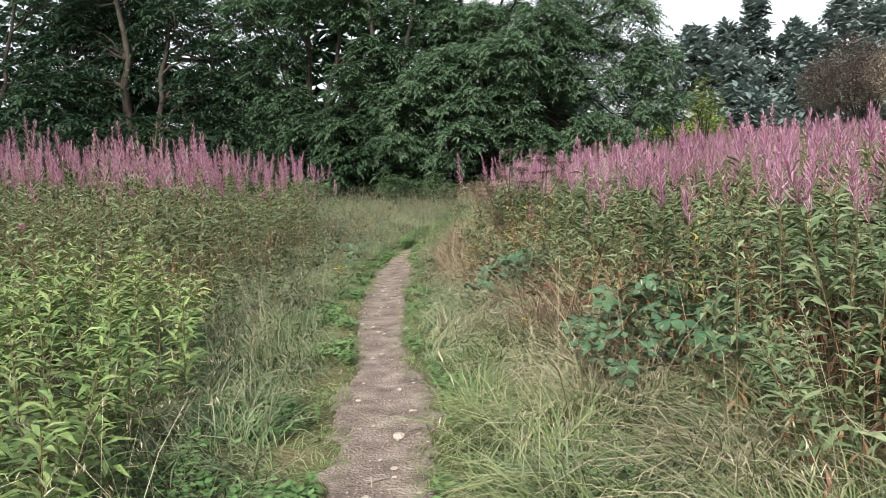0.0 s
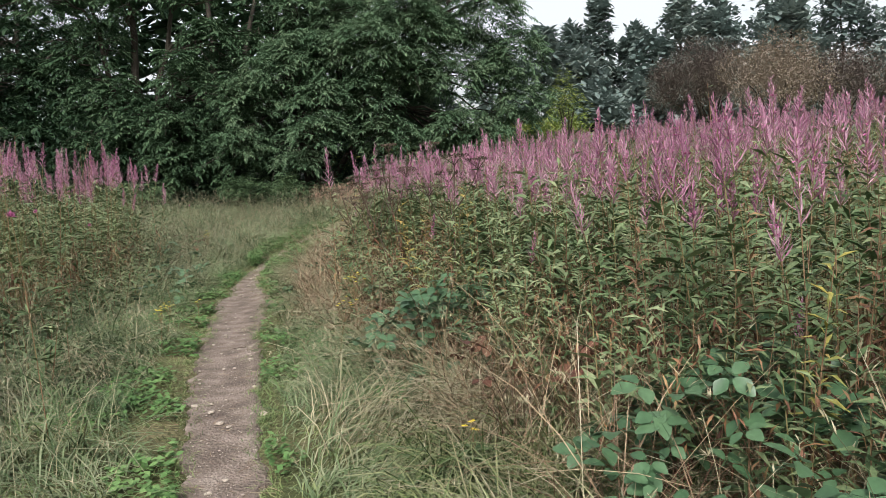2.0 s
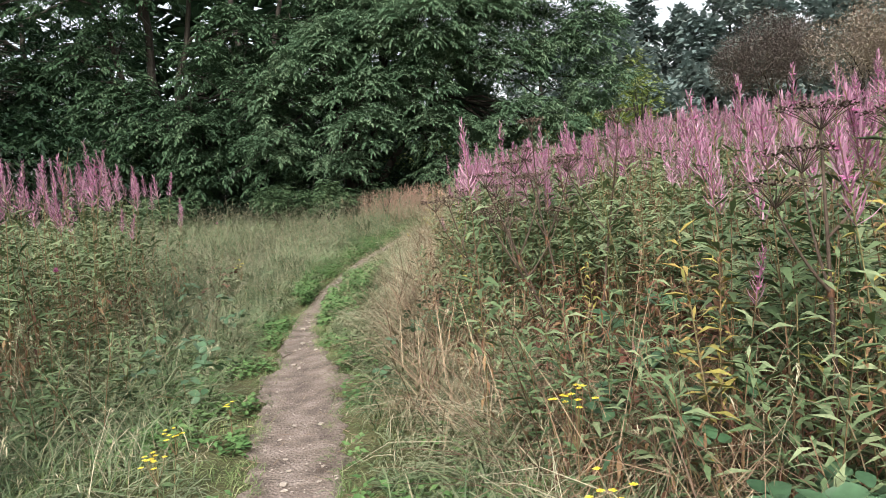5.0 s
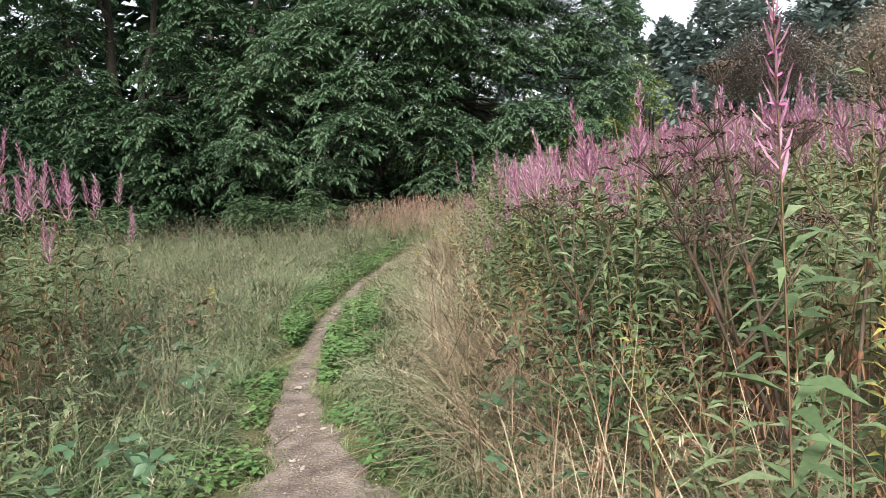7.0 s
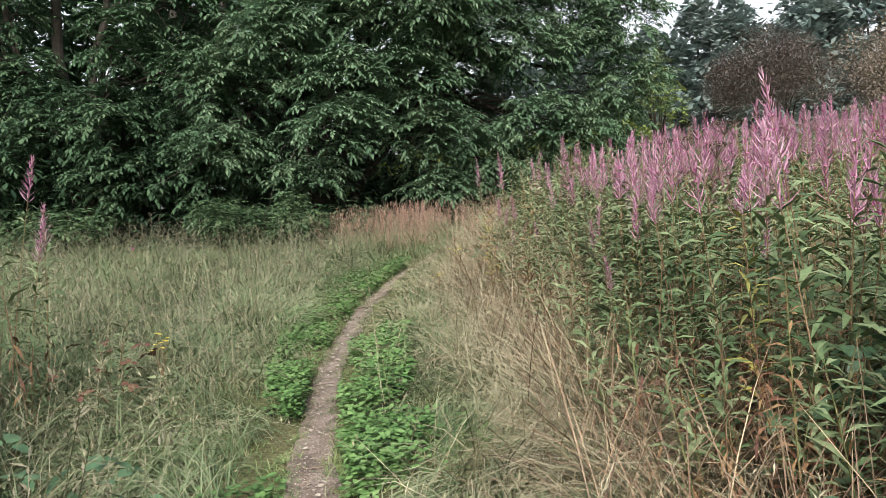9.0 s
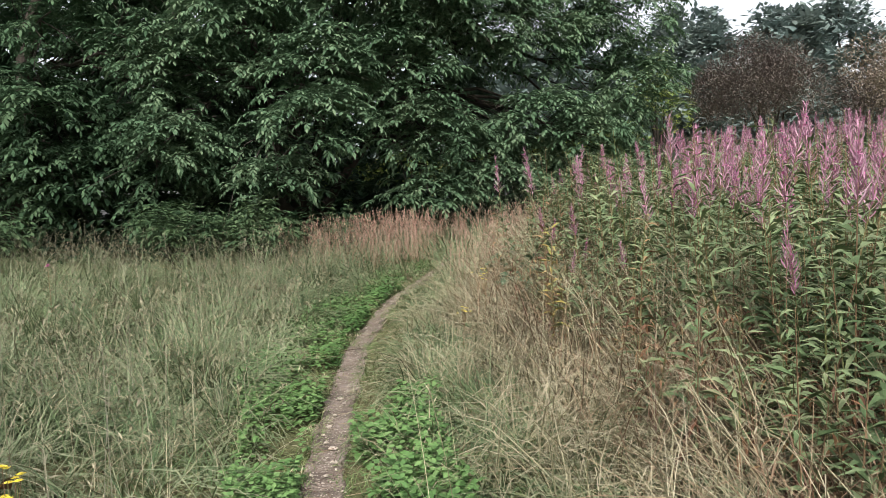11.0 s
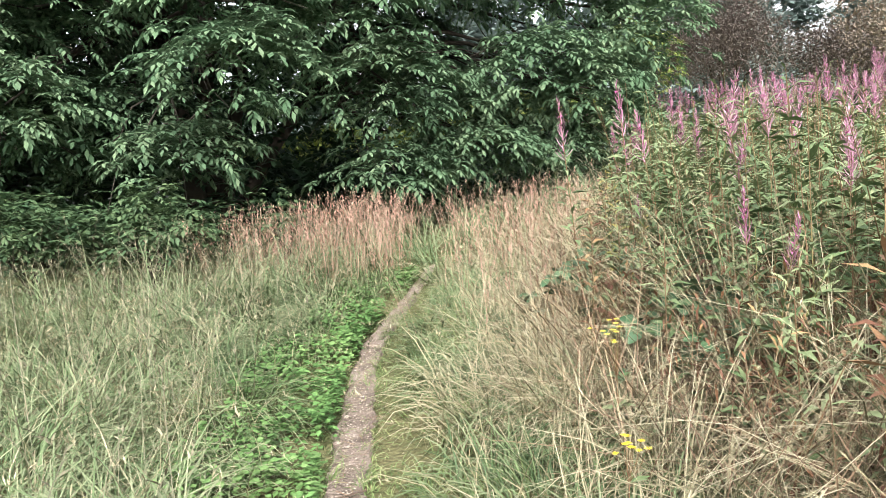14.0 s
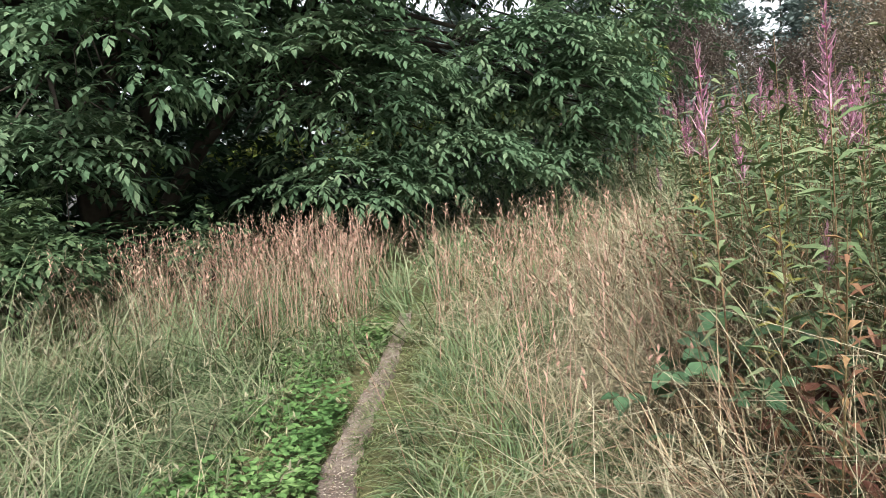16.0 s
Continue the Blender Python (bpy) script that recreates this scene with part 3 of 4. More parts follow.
def far_tree(at, high, rad, slim=False):
    base = np.array([at[0], at[1], float(gz(*at)) - 0.2])
    t = thing("distant_tree", base, "tall tree on the far skyline, haze tinted into its leaves", "tree", "distant trees")
    bag = Bag()
    polytube(bag, limb_line((0, 0, 0), (U(-0.5, 0.5), 0, high * 0.9), 0, 7, 0.15), np.linspace(0.32, 0.05, 7), 6)
    part("trunk", bag, [M["bark"]], t)
    bag = Bag()
    for _ in range(64):
        q = U(0.04, 1.0)
        w = rad * (math.sin(math.pi * min(1, q * 0.9 + 0.12)) ** 0.5 if not slim else (1.08 - q) * 0.9 + 0.15)
        a = U(0, 6.28)
        c = np.array([math.cos(a) * w * U(0.2, 0.9), math.sin(a) * w * U(0.2, 0.9), high * q * 0.95])
        n = 66
        d = RNG.normal(size=(n, 3))
        d /= np.linalg.norm(d, axis=1)[:, None]
        p = c + d * np.array([1, 1, 0.65]) * max(0.6, rad * 0.3) * U(0.3, 1.0, n)[:, None]
        leaves(bag, p, U(0, 6.28, n), U(0.45, 1.0, n), U(0.3, 0.6, n), U(30, 120, n), 20)
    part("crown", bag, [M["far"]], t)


for at, high, rad, slim in [((24, 76), 13.5, 4, False), ((28.4, 80), 14.5, 3.5, False), ((30.5, 78), 16.8, 2.9, True), ((34.5, 79), 14.5, 3.0, False), ((38.5, 77), 16.5, 4.5, False), ((44, 80), 17.5, 5, False),
                            ((50, 78), 17.5, 5, False), ((56, 76), 18, 5, False), ((62, 74), 18, 5.5, False), ((69, 70), 18, 5.5, False), ((75, 64), 18, 5.5, False), ((80, 58), 18, 6, False),
                            ((19, 74), 12, 4, False), ((26.5, 73), 11, 3.5, False), ((33, 72), 12, 3.5, False), ((41, 74), 15, 4, False), ((47, 74), 15, 4, False), ((36, 68), 10, 3.5, False), ((59, 68), 15, 5, False), ((43, 66), 14, 4, False), ((53, 62), 13, 5, False), ((62, 56), 13, 5, False), ((84, 50), 17, 6, False), ((31, 70), 7.5, 4, False), ((38, 62), 8, 4, False), ((25, 66), 7, 4, False), ((46, 58), 8, 5, False), ((14, 80), 9, 4, False), ((8, 82), 8, 4, False)]:
    far_tree(at, high, rad, slim)

bag = Bag()
n = 26000
a = U(0, 6.28, n)
rr = U(95, 115, n)
keep = ~((a > 0.45) & (a < 2.3))
p = np.stack([rr * np.cos(a), 20 + rr * np.sin(a), U(0, 1, n) ** 0.8 * (11 + 4 * wave(a * 30, a * 0, 2.0))], 1)[keep]
# same haze-tinted leaf colour as the skyline trees
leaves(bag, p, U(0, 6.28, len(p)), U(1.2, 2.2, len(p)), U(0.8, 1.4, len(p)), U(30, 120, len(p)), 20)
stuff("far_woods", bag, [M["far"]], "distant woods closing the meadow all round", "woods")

# ---- willowherb ----


def flat_pods(bag, at, az, long, width, lean, curve, prof, mat):
    leaves(bag, at, az, long, width * 1.3, lean, curve, mat)


def willowherbs(base, high, az, lean, spike, bags, leafy=1.0, lo=0.12, size=1.0, fine=True, dry=0.36):
    """Fills bags stem, leaf, spike for plants at base; spike: share of the height that carries seed pods (0: none)."""
    n = len(base)
    curve = U(-6, 10, n)
    st, lf, sp = bags
    tubes(st, base, az, high, 0.006, 0.002, lean, curve, 4, 3)
    s = np.linspace(0, 1, 33)
    p, th = spine(base, az, high, lean, curve, s)
    top = 1 - spike
    k = int(46 * leafy)
    for q in range(k):
        h = lo + (top - lo) * (q + U(0, 1, n)) / k
        i = np.clip((h * 32).astype(int), 0, 31)
        at = p[np.arange(n), i] + (p[np.arange(n), i + 1] - p[np.arange(n), i]) * (h * 32 - i)[:, None]
        long = U(0.09, 0.15, n) * (1.08 - 0.4 * np.abs(2 * h - 0.9)) * size
        low = q < dry * k and q % 3 < 2
        leaves(lf, at, az + q * 2.4 + U(-0.4, 0.4, n), long * (0.8 if low else 1.0), long * U(0.15, 0.21, n) * (0.7 if low else 1.0), U(90, 140, n) if low else U(32, 72, n), U(35, 85, n), int(low))
    on = np.where(spike > 0)[0]
    if len(on):
        p, top, spike, az, n = p[on], top[on], spike[on], az[on], len(on)
        for q in range(44):
            f = (q + U(0, 1, n)) / 44
            h = top + spike * f
            i = np.clip((h * 32).astype(int), 0, 31)
            at = p[np.arange(n), i] + (p[np.arange(n), i + 1] - p[np.arange(n), i]) * (h * 32 - i)[:, None]
            long = (0.105 - 0.06 * f) * U(0.8, 1.2, n)
            (strips if fine else flat_pods)(sp, at, az + q * 2.4 + U(-0.4, 0.4, n), long, U(0.005, 0.009, n) * (1.15 - 0.2 * f), 58 - 22 * f + U(-12, 12, n), -26, [0.5, 1.0, 0.35], 0)
        for q in range(14):
            h = 1 - spike * U(0.0, 0.55, n)
            i = np.clip((h * 32).astype(int), 0, 32)
            leaves(sp, p[np.arange(n), i], az + q * 2.4 + U(-0.5, 0.5, n), U(0.018, 0.03, n), U(0.012, 0.02, n), U(30, 100, n), 30, 1)


HERB = []
for k in range(7):
    bags = (Bag(), Bag(), Bag())
    sp = [0.20, 0.22, 0.17, 0.24, 0.2, 0.0, 0.2][k]
    hh = [1.8, 1.9, 1.7, 1.85, 1.75, 1.4, 1.55][k]
    willowherbs(np.zeros((1, 3)), np.array([hh]), np.array([0.0]), np.array([U(1, 7)]), np.array([sp]), bags, size=1.4)
    HERB.append((hh, [(nm, b.mesh(nm, ms)) for nm, b, ms in zip(("stem", "leaves", "seed_spike"), bags, ([M["stem"]], [M["herb"], M["rust"]], [M["pod"], M["bloom"]])) if b.v]))


for leaf in ("rust", "rust", "yellow"):
    bags = (Bag(), Bag(), Bag())
    willowherbs(np.zeros((1, 3)), np.array([1.25]), np.array([0.0]), np.array([4.0]), np.array([0.0]), bags, 1.3, 0.1)
    HERB.append((1.25, [("stem", bags[0].mesh("stem", [M["stem"]])), ("leaves", bags[1].mesh("leaves", [M[leaf], M["rust"]]))]))
HERB_LABEL = ["tall rosebay willowherb with pink seed spike"] * 5 + ["young rosebay willowherb with narrow green leaves only", "tall rosebay willowherb with pink seed spike"]
HERB_LABEL += ["withered rust-brown willowherb with hanging dry leaves"] * 2 + ["yellowing willowherb among the green stand"]


def herb_plant(k, m, scale):
    hh, parts = HERB[k]
    t = thing("willowherb", (0, 0, 0), HERB_LABEL[k], "wildflower", "willowherb beside the path")
    t.matrix_world = m @ Matrix.Scale(scale, 4)
    for nm, me in parts:
        ob = new(nm, me)
        ob.parent = t


def grow(x, y):
    """The stand is lower further along the track."""
    return np.interp(y, [0, 4, 7, 12, 16, 30], [0.78, 0.8, 0.95, 0.97, 0.93, 0.9]) * (0.90 + 0.20 * wave(x, y, 0.9, 5))


def flowering(y):
    """Share of the plants that carry a seed spike."""
    return np.interp(y, [0, 14, 18, 21, 24], [0.92, 0.88, 0.8, 0.42, 0.25])


def open_ground(x, y):
    """The hollow of low growth before the dead hogweed."""
    return ((np.asarray(x) - 0.7) / 0.8) ** 2 + ((np.asarray(y) - 11.3) / 1.4) ** 2 < 1


def near_rows(n, y0, y1, edge, sign, deep):
    y = U(y0, y1, n)
    d = U(0, 1, n) ** 1.2 * deep
    return edge(y) + sign * d, y, d


# nearest plants one by one
x, y, d = near_rows(260, 2.4, 26.5, right_edge, 1, 1.0)
for a, b, c in zip(x, y, d):
    if open_ground(a, b):
        continue
    k = (int(RNG.choice([0, 1, 2, 3, 4, 6])) if U(0, 1) < 0.65 * float(flowering(b)) else 5) if c > 0.25 else int(RNG.choice([5, 5, 5, 6]))
    herb_plant(k, pose(a, b, float(gz(a, b)) - 0.02, U(-7, 7), U(-10, 4), U(0, 360)), (U(0.8, 1.03) if c > 0.25 else U(0.55, 0.9)) * float(grow(a, b)))
herb_plant(1, pose(0.2, 10.9, float(gz(0.2, 10.9)), 2, -4, 40), 0.94)
herb_plant(3, pose(2.2, 23.3, float(gz(2.2, 23.3)), -3, -6, 90), 0.9)
herb_plant(0, pose(2.5, 23.1, float(gz(2.5, 23.1)), 3, -8, 10), 0.95)
x, y, d = near_rows(42, 7.5, 18.2, left_edge, -1, 0.9)
for a, b, c in zip(x, y, d):
    herb_plant(int(RNG.choice([5, 6, 2, 0, 4])), pose(a, b, float(gz(a, b)) - 0.02, U(-7, 7), U(-8, 5), U(0, 360)), U(0.85, 1.15))

for k, a, b in [(7, 1.15, 10.7), (8, 1.25, 11.0), (7, 1.32, 10.6), (8, 1.05, 10.9), (8, 1.9, 9.3), (7, 1.8, 5.7), (8, 2.0, 5.5), (7, 1.0, 9.9), (8, 0.5, 10.5), (7, 1.5, 16.0), (8, 1.65, 16.4), (7, 1.1, 18.5), (8, 1.3, 13.4),
                (9, 1.04, 9.24), (9, 0.86, 9.5), (9, 1.3, 9.1), (9, 1.5, 10.5), (9, 1.6, 10.2), (9, 0.95, 15.0), (9, 1.2, 19.8), (7, 1.4, 20.3), (8, 1.8, 22.6), (7, 2.4, 22.4), (9, 2.6, 23.4), (8, 1.5, 7.2), (7, 1.6, 6.6)]:
    herb_plant(k, pose(a, b, float(gz(a, b)) - 0.02, U(-9, 9), U(-12, 6), U(0, 360)), U(0.8, 1.1))

x, y, d = near_rows(44, 4.0, 25.5, right_edge, 1, 0.8)
for a, b in zip(x, y):
    herb_plant(int(RNG.choice([7, 8, 7, 8, 9])), pose(a, b, float(gz(a, b)) - 0.02, U(-12, 12), U(-18, 6), U(0, 360)), U(0.55, 0.9))

# the rest of both banks
bags = (Bag(), Bag(), Bag())
n = 1500
y = U(2.2, 26.5, n)
x = right_edge(y) + 0.3 + U(0, 1, n) * 1.7
keep = (wave(x, y, 0.45, 21) + U(-0.2, 0.2, n) > 0.42) & ~open_ground(x, y)
x, y = x[keep], y[keep]
n = len(x)
high = U(1.0, 1.85, n)
willowherbs(on_ground(x, y), high * grow(x, y), U(1.6, 5.6, n), U(0, 12, n), U(0.16, 0.24, n) * ((high > 1.4) & (U(0, 1, n) < flowering(y))), bags, 0.95, 0.12, 1.4)
n = 1700
y = U(2.0, 36, n)
x = right_edge(y) + 1.9 + U(0, 1, n) ** 1.2 * 10.5
willowherbs(on_ground(x, y), U(1.5, 1.92, n) * grow(x, y), U(0, 6.28, n), U(0, 8, n), U(0.15, 0.24, n) * (U(0, 1, n) < np.maximum(flowering(y), 0.55)), bags, 0.5, 0.45, 1.0, False)
n = 820
y = U(8.0, 18.8, n)
x = left_edge(y) - 0.3 - U(0, 1, n) ** 1.2 * 7.5
high = U(1.2, 2.2, n)
willowherbs(on_ground(x, y), high, U(0, 6.28, n), U(0, 9, n), U(0.16, 0.24, n) * ((high > 1.55) & (U(0, 1, n) < 0.9)), bags, 0.7, 0.2, 1.2, False, 0.1)
# short leafy shoots that fill the edge of the stand
n = 470
y = U(2.2, 26.5, n)
x = right_edge(y) + U(-0.2, 0.75, n)
willowherbs(on_ground(x, y), U(0.45, 1.0, n), U(0, 6.28, n), U(0, 22, n), np.zeros(n), bags, 0.75, 0.1, 1.25)
n = 90
y = U(7.5, 18.8, n)
x = left_edge(y) + U(-0.6, 0.5, n)
willowherbs(on_ground(x, y), U(0.4, 0.85, n), U(0, 6.28, n), U(0, 22, n), np.zeros(n), bags, 0.75, 0.1, 1.2, True, 0.0)
mats = ([M["stem"]], [M["herb"], M["rust"]], [M["pod"], M["bloom"]])
stuff("willowherb_stems", bags[0], mats[0], "thin reddish stems of the willowherb stand", "wildflowers")
stuff("willowherb_leaves", bags[1], mats[1], "narrow green leaves of the willowherb stand", "wildflowers")
stuff("willowherb_spikes", bags[2], mats[2], "dusty pink seed spikes of the willowherb stand", "wildflowers")

# leafy carpet under the wide stands
bag = Bag()
n = 21000
y = U(0.5, 38, n)
x = right_edge(y) + 1.5 + U(0, 1, n) ** 1.3 * 13 + RNG.normal(size=n) * 0.4
z = gz(x, y) + U(0.1, 0.95, n)
leaves(bag, np.stack([x, y, z], 1), U(0, 6.28, n), U(0.14, 0.26, n), U(0.03, 0.055, n), U(35, 100, n), 40)
n = 7000
y = U(0.5, 19.5, n) + RNG.normal(size=n) * 0.5
x = left_edge(y) - 0.8 - U(0, 1, n) ** 1.3 * 11 + RNG.normal(size=n) * 0.4
z = gz(x, y) + U(0.05, 0.8, n) * np.clip((y - 3) / 6, 0.4, 1)
leaves(bag, np.stack([x, y, z], 1), U(0, 6.28, n), U(0.14, 0.26, n), U(0.03, 0.055, n), U(35, 100, n), 40)
stuff("stand_undergrowth", bag, [M["herb"]], "green leaves filling the lower part of the wide stands", "wildflowers")

# leafy yellow-green stand on the left, not in flower
bags = (Bag(), Bag(), Bag())
n = 400
y = 1.6 + U(0, 1, n) ** 1.15 * 6.2
x = left_edge(y) + 0.1 - U(0, 1, n) ** 1.1 * 4.0
willowherbs(on_ground(x, y), U(0.6, 1.15, n) * (0.75 + 0.25 * np.clip((left_edge(y) - x) / 0.8, 0, 1)), U(0, 6.28, n), U(0, 14, n), np.zeros(n), bags, 1.0, 0.08, 1.45, True, 0.12)
stuff("leafy_herbs", bags[1], [M["lime"], M["herb"]], "fresh yellow-green leafy herbs beside the path", "herbs")
stuff("leafy_herb_stems", bags[0], [M["stem"]], "stems of the leafy green herbs", "herbs")

# withered leaves and stems low in the stand
bag = Bag()
n = 16000
y = U(2, 26, n)
x = right_edge(y) + U(-0.25, 1.1, n)
z = gz(x, y) + U(0.0, 0.75, n)
keep = wave(x, y, 0.8, 4) + U(-0.2, 0.2, n) > 0.5
leaves(bag, np.stack([x, y, z], 1)[keep], U(0, 6.28, keep.sum()), U(0.05, 0.10, keep.sum()), U(0.008, 0.017, keep.sum()), U(70, 150, keep.sum()), 40)
stuff("withered_leaves", bag, [M["rust"]], "rust-brown withered leaves hanging low in the stand", "plants")
bag = Bag()
n = 5600
y = U(5.0, 26, n)
x = right_edge(y) + U(-0.6, 0.45, n)
strips(bag, on_ground(x, y, 0.02) + np.stack([0 * x, 0 * x, U(0, 0.35, n)], 1), U(0, 6.28, n), U(0.4, 0.9, n), U(0.003, 0.006, n), U(25, 85, n), U(0, 40, n), [1, 0.9, 0.7, 0.4])
stuff("dead_stalks", bag, [M["litter"]], "tangle of dead brown stalks at the foot of the stand", "plants")

# ---- grasses ----


def blades(bag, x, y, long, width, lean=(3, 30), curve=(20, 90), mat=0, prof=(0.8, 1, 0.75, 0.1), az=None):
    n = len(x)
    long = long * (0.55 + 0.9 * wave(x, y, 0.33, 1.5))
    if az is None:
        az = 14 * wave(x, y, 1.3, 6.5) + RNG.normal(size=n) * 0.9
    strips(bag, on_ground(x, y), az, long, width, U(*lean, n) + 6, U(*curve, n) + 25, prof, mat)


def clear(x, y, gap):
    return np.abs(x - tx(y)) > tw(y) / 2 * (1 + 0.35 * (wave(x, y, 0.25, 6) - 0.5)) + gap


def tufted(n, x0, x1, y0, y1, per=14, spread=0.07):
    """Blade feet gathered into tufts."""
    k = n // per
    cx, cy = area(k, x0, x1, y0, y1)
    return np.repeat(cx, per) + RNG.normal(size=k * per) * spread, np.repeat(cy, per) + RNG.normal(size=k * per) * spread


def verge_blades(n, u0, u1, h0, h1, gap, w=(0.003, 0.006), y0=0.5, y1=26.0):
    """Feet at distances u0..u1 from the track's centre on both sides."""
    x, y = tufted(n, u0, u1, y0, y1)
    x = x + tx(y)
    room = gap * np.clip(tw(y) / 0.6, 0, 1) if gap < 0 else gap + 0.1 * np.clip((y - 18) / 3, 0, 1)
    keep = clear(x, y, room)
    x, y = x[keep], y[keep]
    d = np.abs(x - tx(y)) - tw(y) / 2
    h = U(h0, h1, len(x)) * np.clip(0.36 + d * 1.0, 0.3, 1.0)
    return x, y, h, U(*w, len(x))


# short green verge
bag = Bag()
x, y, h, w = verge_blades(58000, -1.5, 1.5, 0.08, 0.26, -0.1, (0.0035, 0.007), 0.8, 28)
blades(bag, x, y, h, w, (10, 60), (20, 90), 0, (0.8, 1, 0.15))
stuff("verge_grass", bag, [M["verge"]], "short green grass along the edges of the path", "grass")

# sparse short tufts creeping over the edges of the track
bag = Bag()
y = np.repeat(U(1.5, 27, 1500), 9) + RNG.normal(size=13500) * 0.03
x = tx(y) + np.repeat(np.where(U(0, 1, 1500) < 0.5, -1, 1) * (0.34 + U(0, 0.3, 1500)), 9) * tw(y) + RNG.normal(size=13500) * 0.025
blades(bag, x, y, U(0.03, 0.11, 13500), U(0.003, 0.005, 13500), (10, 70), (20, 80), 0, (0.8, 1, 0.15))
stuff("edge_tufts", bag, [M["verge"]], "short grass tufts creeping over the path edges", "grass")

# taller dry grass, mostly on the right
bag = Bag()
x, y, h, w = verge_blades(44000, 0.4, 2.3, 0.3, 0.75, 0.28, (0.004, 0.007), 0.8, 27)
keep = (x < right_edge(y) + 0.7) & (wave(x, y, 1.1, 8) + U(-0.2, 0.2, len(x)) > np.where(y < 9, 0.68, np.where(y < 18, 0.66, 0.5)))
blades(bag, x[keep], y[keep], h[keep], w[keep], (5, 45), (30, 120))
x, y, h, w = verge_blades(26000, -2.6, -0.4, 0.25, 0.55, 0.35, (0.004, 0.007), 0.8, 27)
keep = wave(x, y, 1.0, 3) + U(-0.2, 0.2, len(x)) > 0.66
blades(bag, x[keep], y[keep], h[keep], w[keep], (10, 55), (30, 120))
n = 5000
x, y = tufted(n, -0.9, 0.8, 15.5, 27.5, 5, 0.15)
x = x + right_edge(y)
keep = clear(x, y, 0.4)
blades(bag, x[keep], y[keep], U(0.6, 1.2, keep.sum()) * np.interp(x[keep] - right_edge(y[keep]), [-0.9, 0.3], [0.6, 1.15]), U(0.003, 0.006, keep.sum()), (0, 30), (0, 95))
n = 3200
x, y = tufted(n, 0.0, 1.6, 18, 26, 4, 0.12)
x = x + right_edge(y)
blades(bag, x, y, U(0.9, 1.45, len(x)), U(0.003, 0.006, len(x)), (0, 22), (0, 70))
n = 19000
x, y = tufted(n, -0.5, 0.5, 1.5, 27, 10, 0.09)
x = x + right_edge(y)
keep = clear(x, y, 0.4) & (wave(x, y, 0.6, 13) + U(-0.2, 0.2, len(x)) > np.where(y < 15, 0.64, 0.47))
blades(bag, x[keep], y[keep], U(0.4, 0.95, keep.sum()), U(0.004, 0.007, keep.sum()), (5, 55), (20, 100), az=U(2.2, 5.2, keep.sum()))
stuff("dry_grass", bag, [M["hay"]], "straw-coloured tall dry grass", "grass")

# fresh tussocks by the path where the walk begins
bag = Bag()
x, y = tufted(9000, 0.1, 1.7, 2.4, 7.0, 40, 0.08)
keep = wave(x, y, 0.7, 9) > 0.38
blades(bag, x[keep], y[keep], U(0.35, 0.62, keep.sum()), U(0.004, 0.008, keep.sum()), (2, 45), (30, 120))
stuff("grass_tussocks", bag, [M["verge"]], "arching tussocks of fresh green grass", "grass")

# green and grey-green tall grass
bag = Bag()
x, y, h, w = verge_blades(44000, 0.3, 2.2, 0.22, 0.55, 0.15, (0.005, 0.009), 0.8, 27)
keep = (x < right_edge(y) + 0.5) & (wave(x, y, 1.1, 8) + U(-0.2, 0.2, len(x)) < np.where(y < 18, 0.74, 0.62))
blades(bag, x[keep], y[keep], h[keep], w[keep], (5, 50), (40, 125))
x, y, h, w = verge_blades(58000, -3.2, -0.3, 0.25, 0.6, 0.28, (0.005, 0.009), 0.8, 27)
keep = x > np.where(y < 18, left_edge(y) - 0.4, -9)
h = h * np.interp(y, [16, 20], [1.0, 1.3])
blades(bag, x[keep], y[keep], h[keep], w[keep], (5, 55), (40, 130))
n = 25000
x, y = tufted(n, -9, 1.8, 17.5, 28.8)
keep = (x < tx(y) - 2.6) | (y > 26)
blades(bag, x[keep], y[keep], U(0.5, 0.9, keep.sum()) * np.interp(y[keep], [20, 26], [0.95, 1.25]), U(0.005, 0.010, keep.sum()), (2, 40), (15, 100), 0, (0.9, 1, 0.6, 0.15))
n = 16000
x, y = tufted(n, -1.5, 17, 26, 42)
keep = x > (31 - y) * 0.6 - 0.5
x, y = x[keep], y[keep]
blades(bag, x, y, U(0.5, 0.9, len(x)), U(0.009, 0.016, len(x)), (2, 35), (20, 90), 0, (0.9, 1, 0.15))
stuff("tall_grass", bag, [M["grey"]], "tall grey-green meadow grass bending over", "grass")

# reddish seed heads near the wood
bag = Bag()
n = 15000
x, y = area(n, -5, 6.5, 21, 29.2)
keep = clear(x, y, 0.25) & (x < right_edge(y) + 0.3) & (wave(x, y, 1.6, 2) + (y - 26) * 0.10 - 0.24 * np.abs(x - 2.1) + U(-0.2, 0.2, n) > 0.36)
x, y = x[keep], y[keep]
p = strips(bag, on_ground(x, y), U(0, 6.28, len(x)), U(0.55, 0.95, len(x)), U(0.003, 0.0045, len(x)), U(0, 18, len(x)), U(5, 40, len(x)), [1, 0.9, 0.8, 0.6])
for q in range(5):
    leaves(bag, p[:, -1] - np.array([0, 0, 0.028]) * q, U(0, 6.28, len(x)), U(0.035, 0.06, len(x)), U(0.008, 0.014, len(x)), U(10, 60, len(x)), 20)
stuff("reddish_grass", bag, [M["red"]], "reddish grass with dry seed heads before the wood", "grass")

# brown seeding grass over the rough meadow left of the track
bag = Bag()
n = 6500
x, y = tufted(n, -8.5, 2.0, 13.5, 29.2, 6, 0.12)
n = len(x)
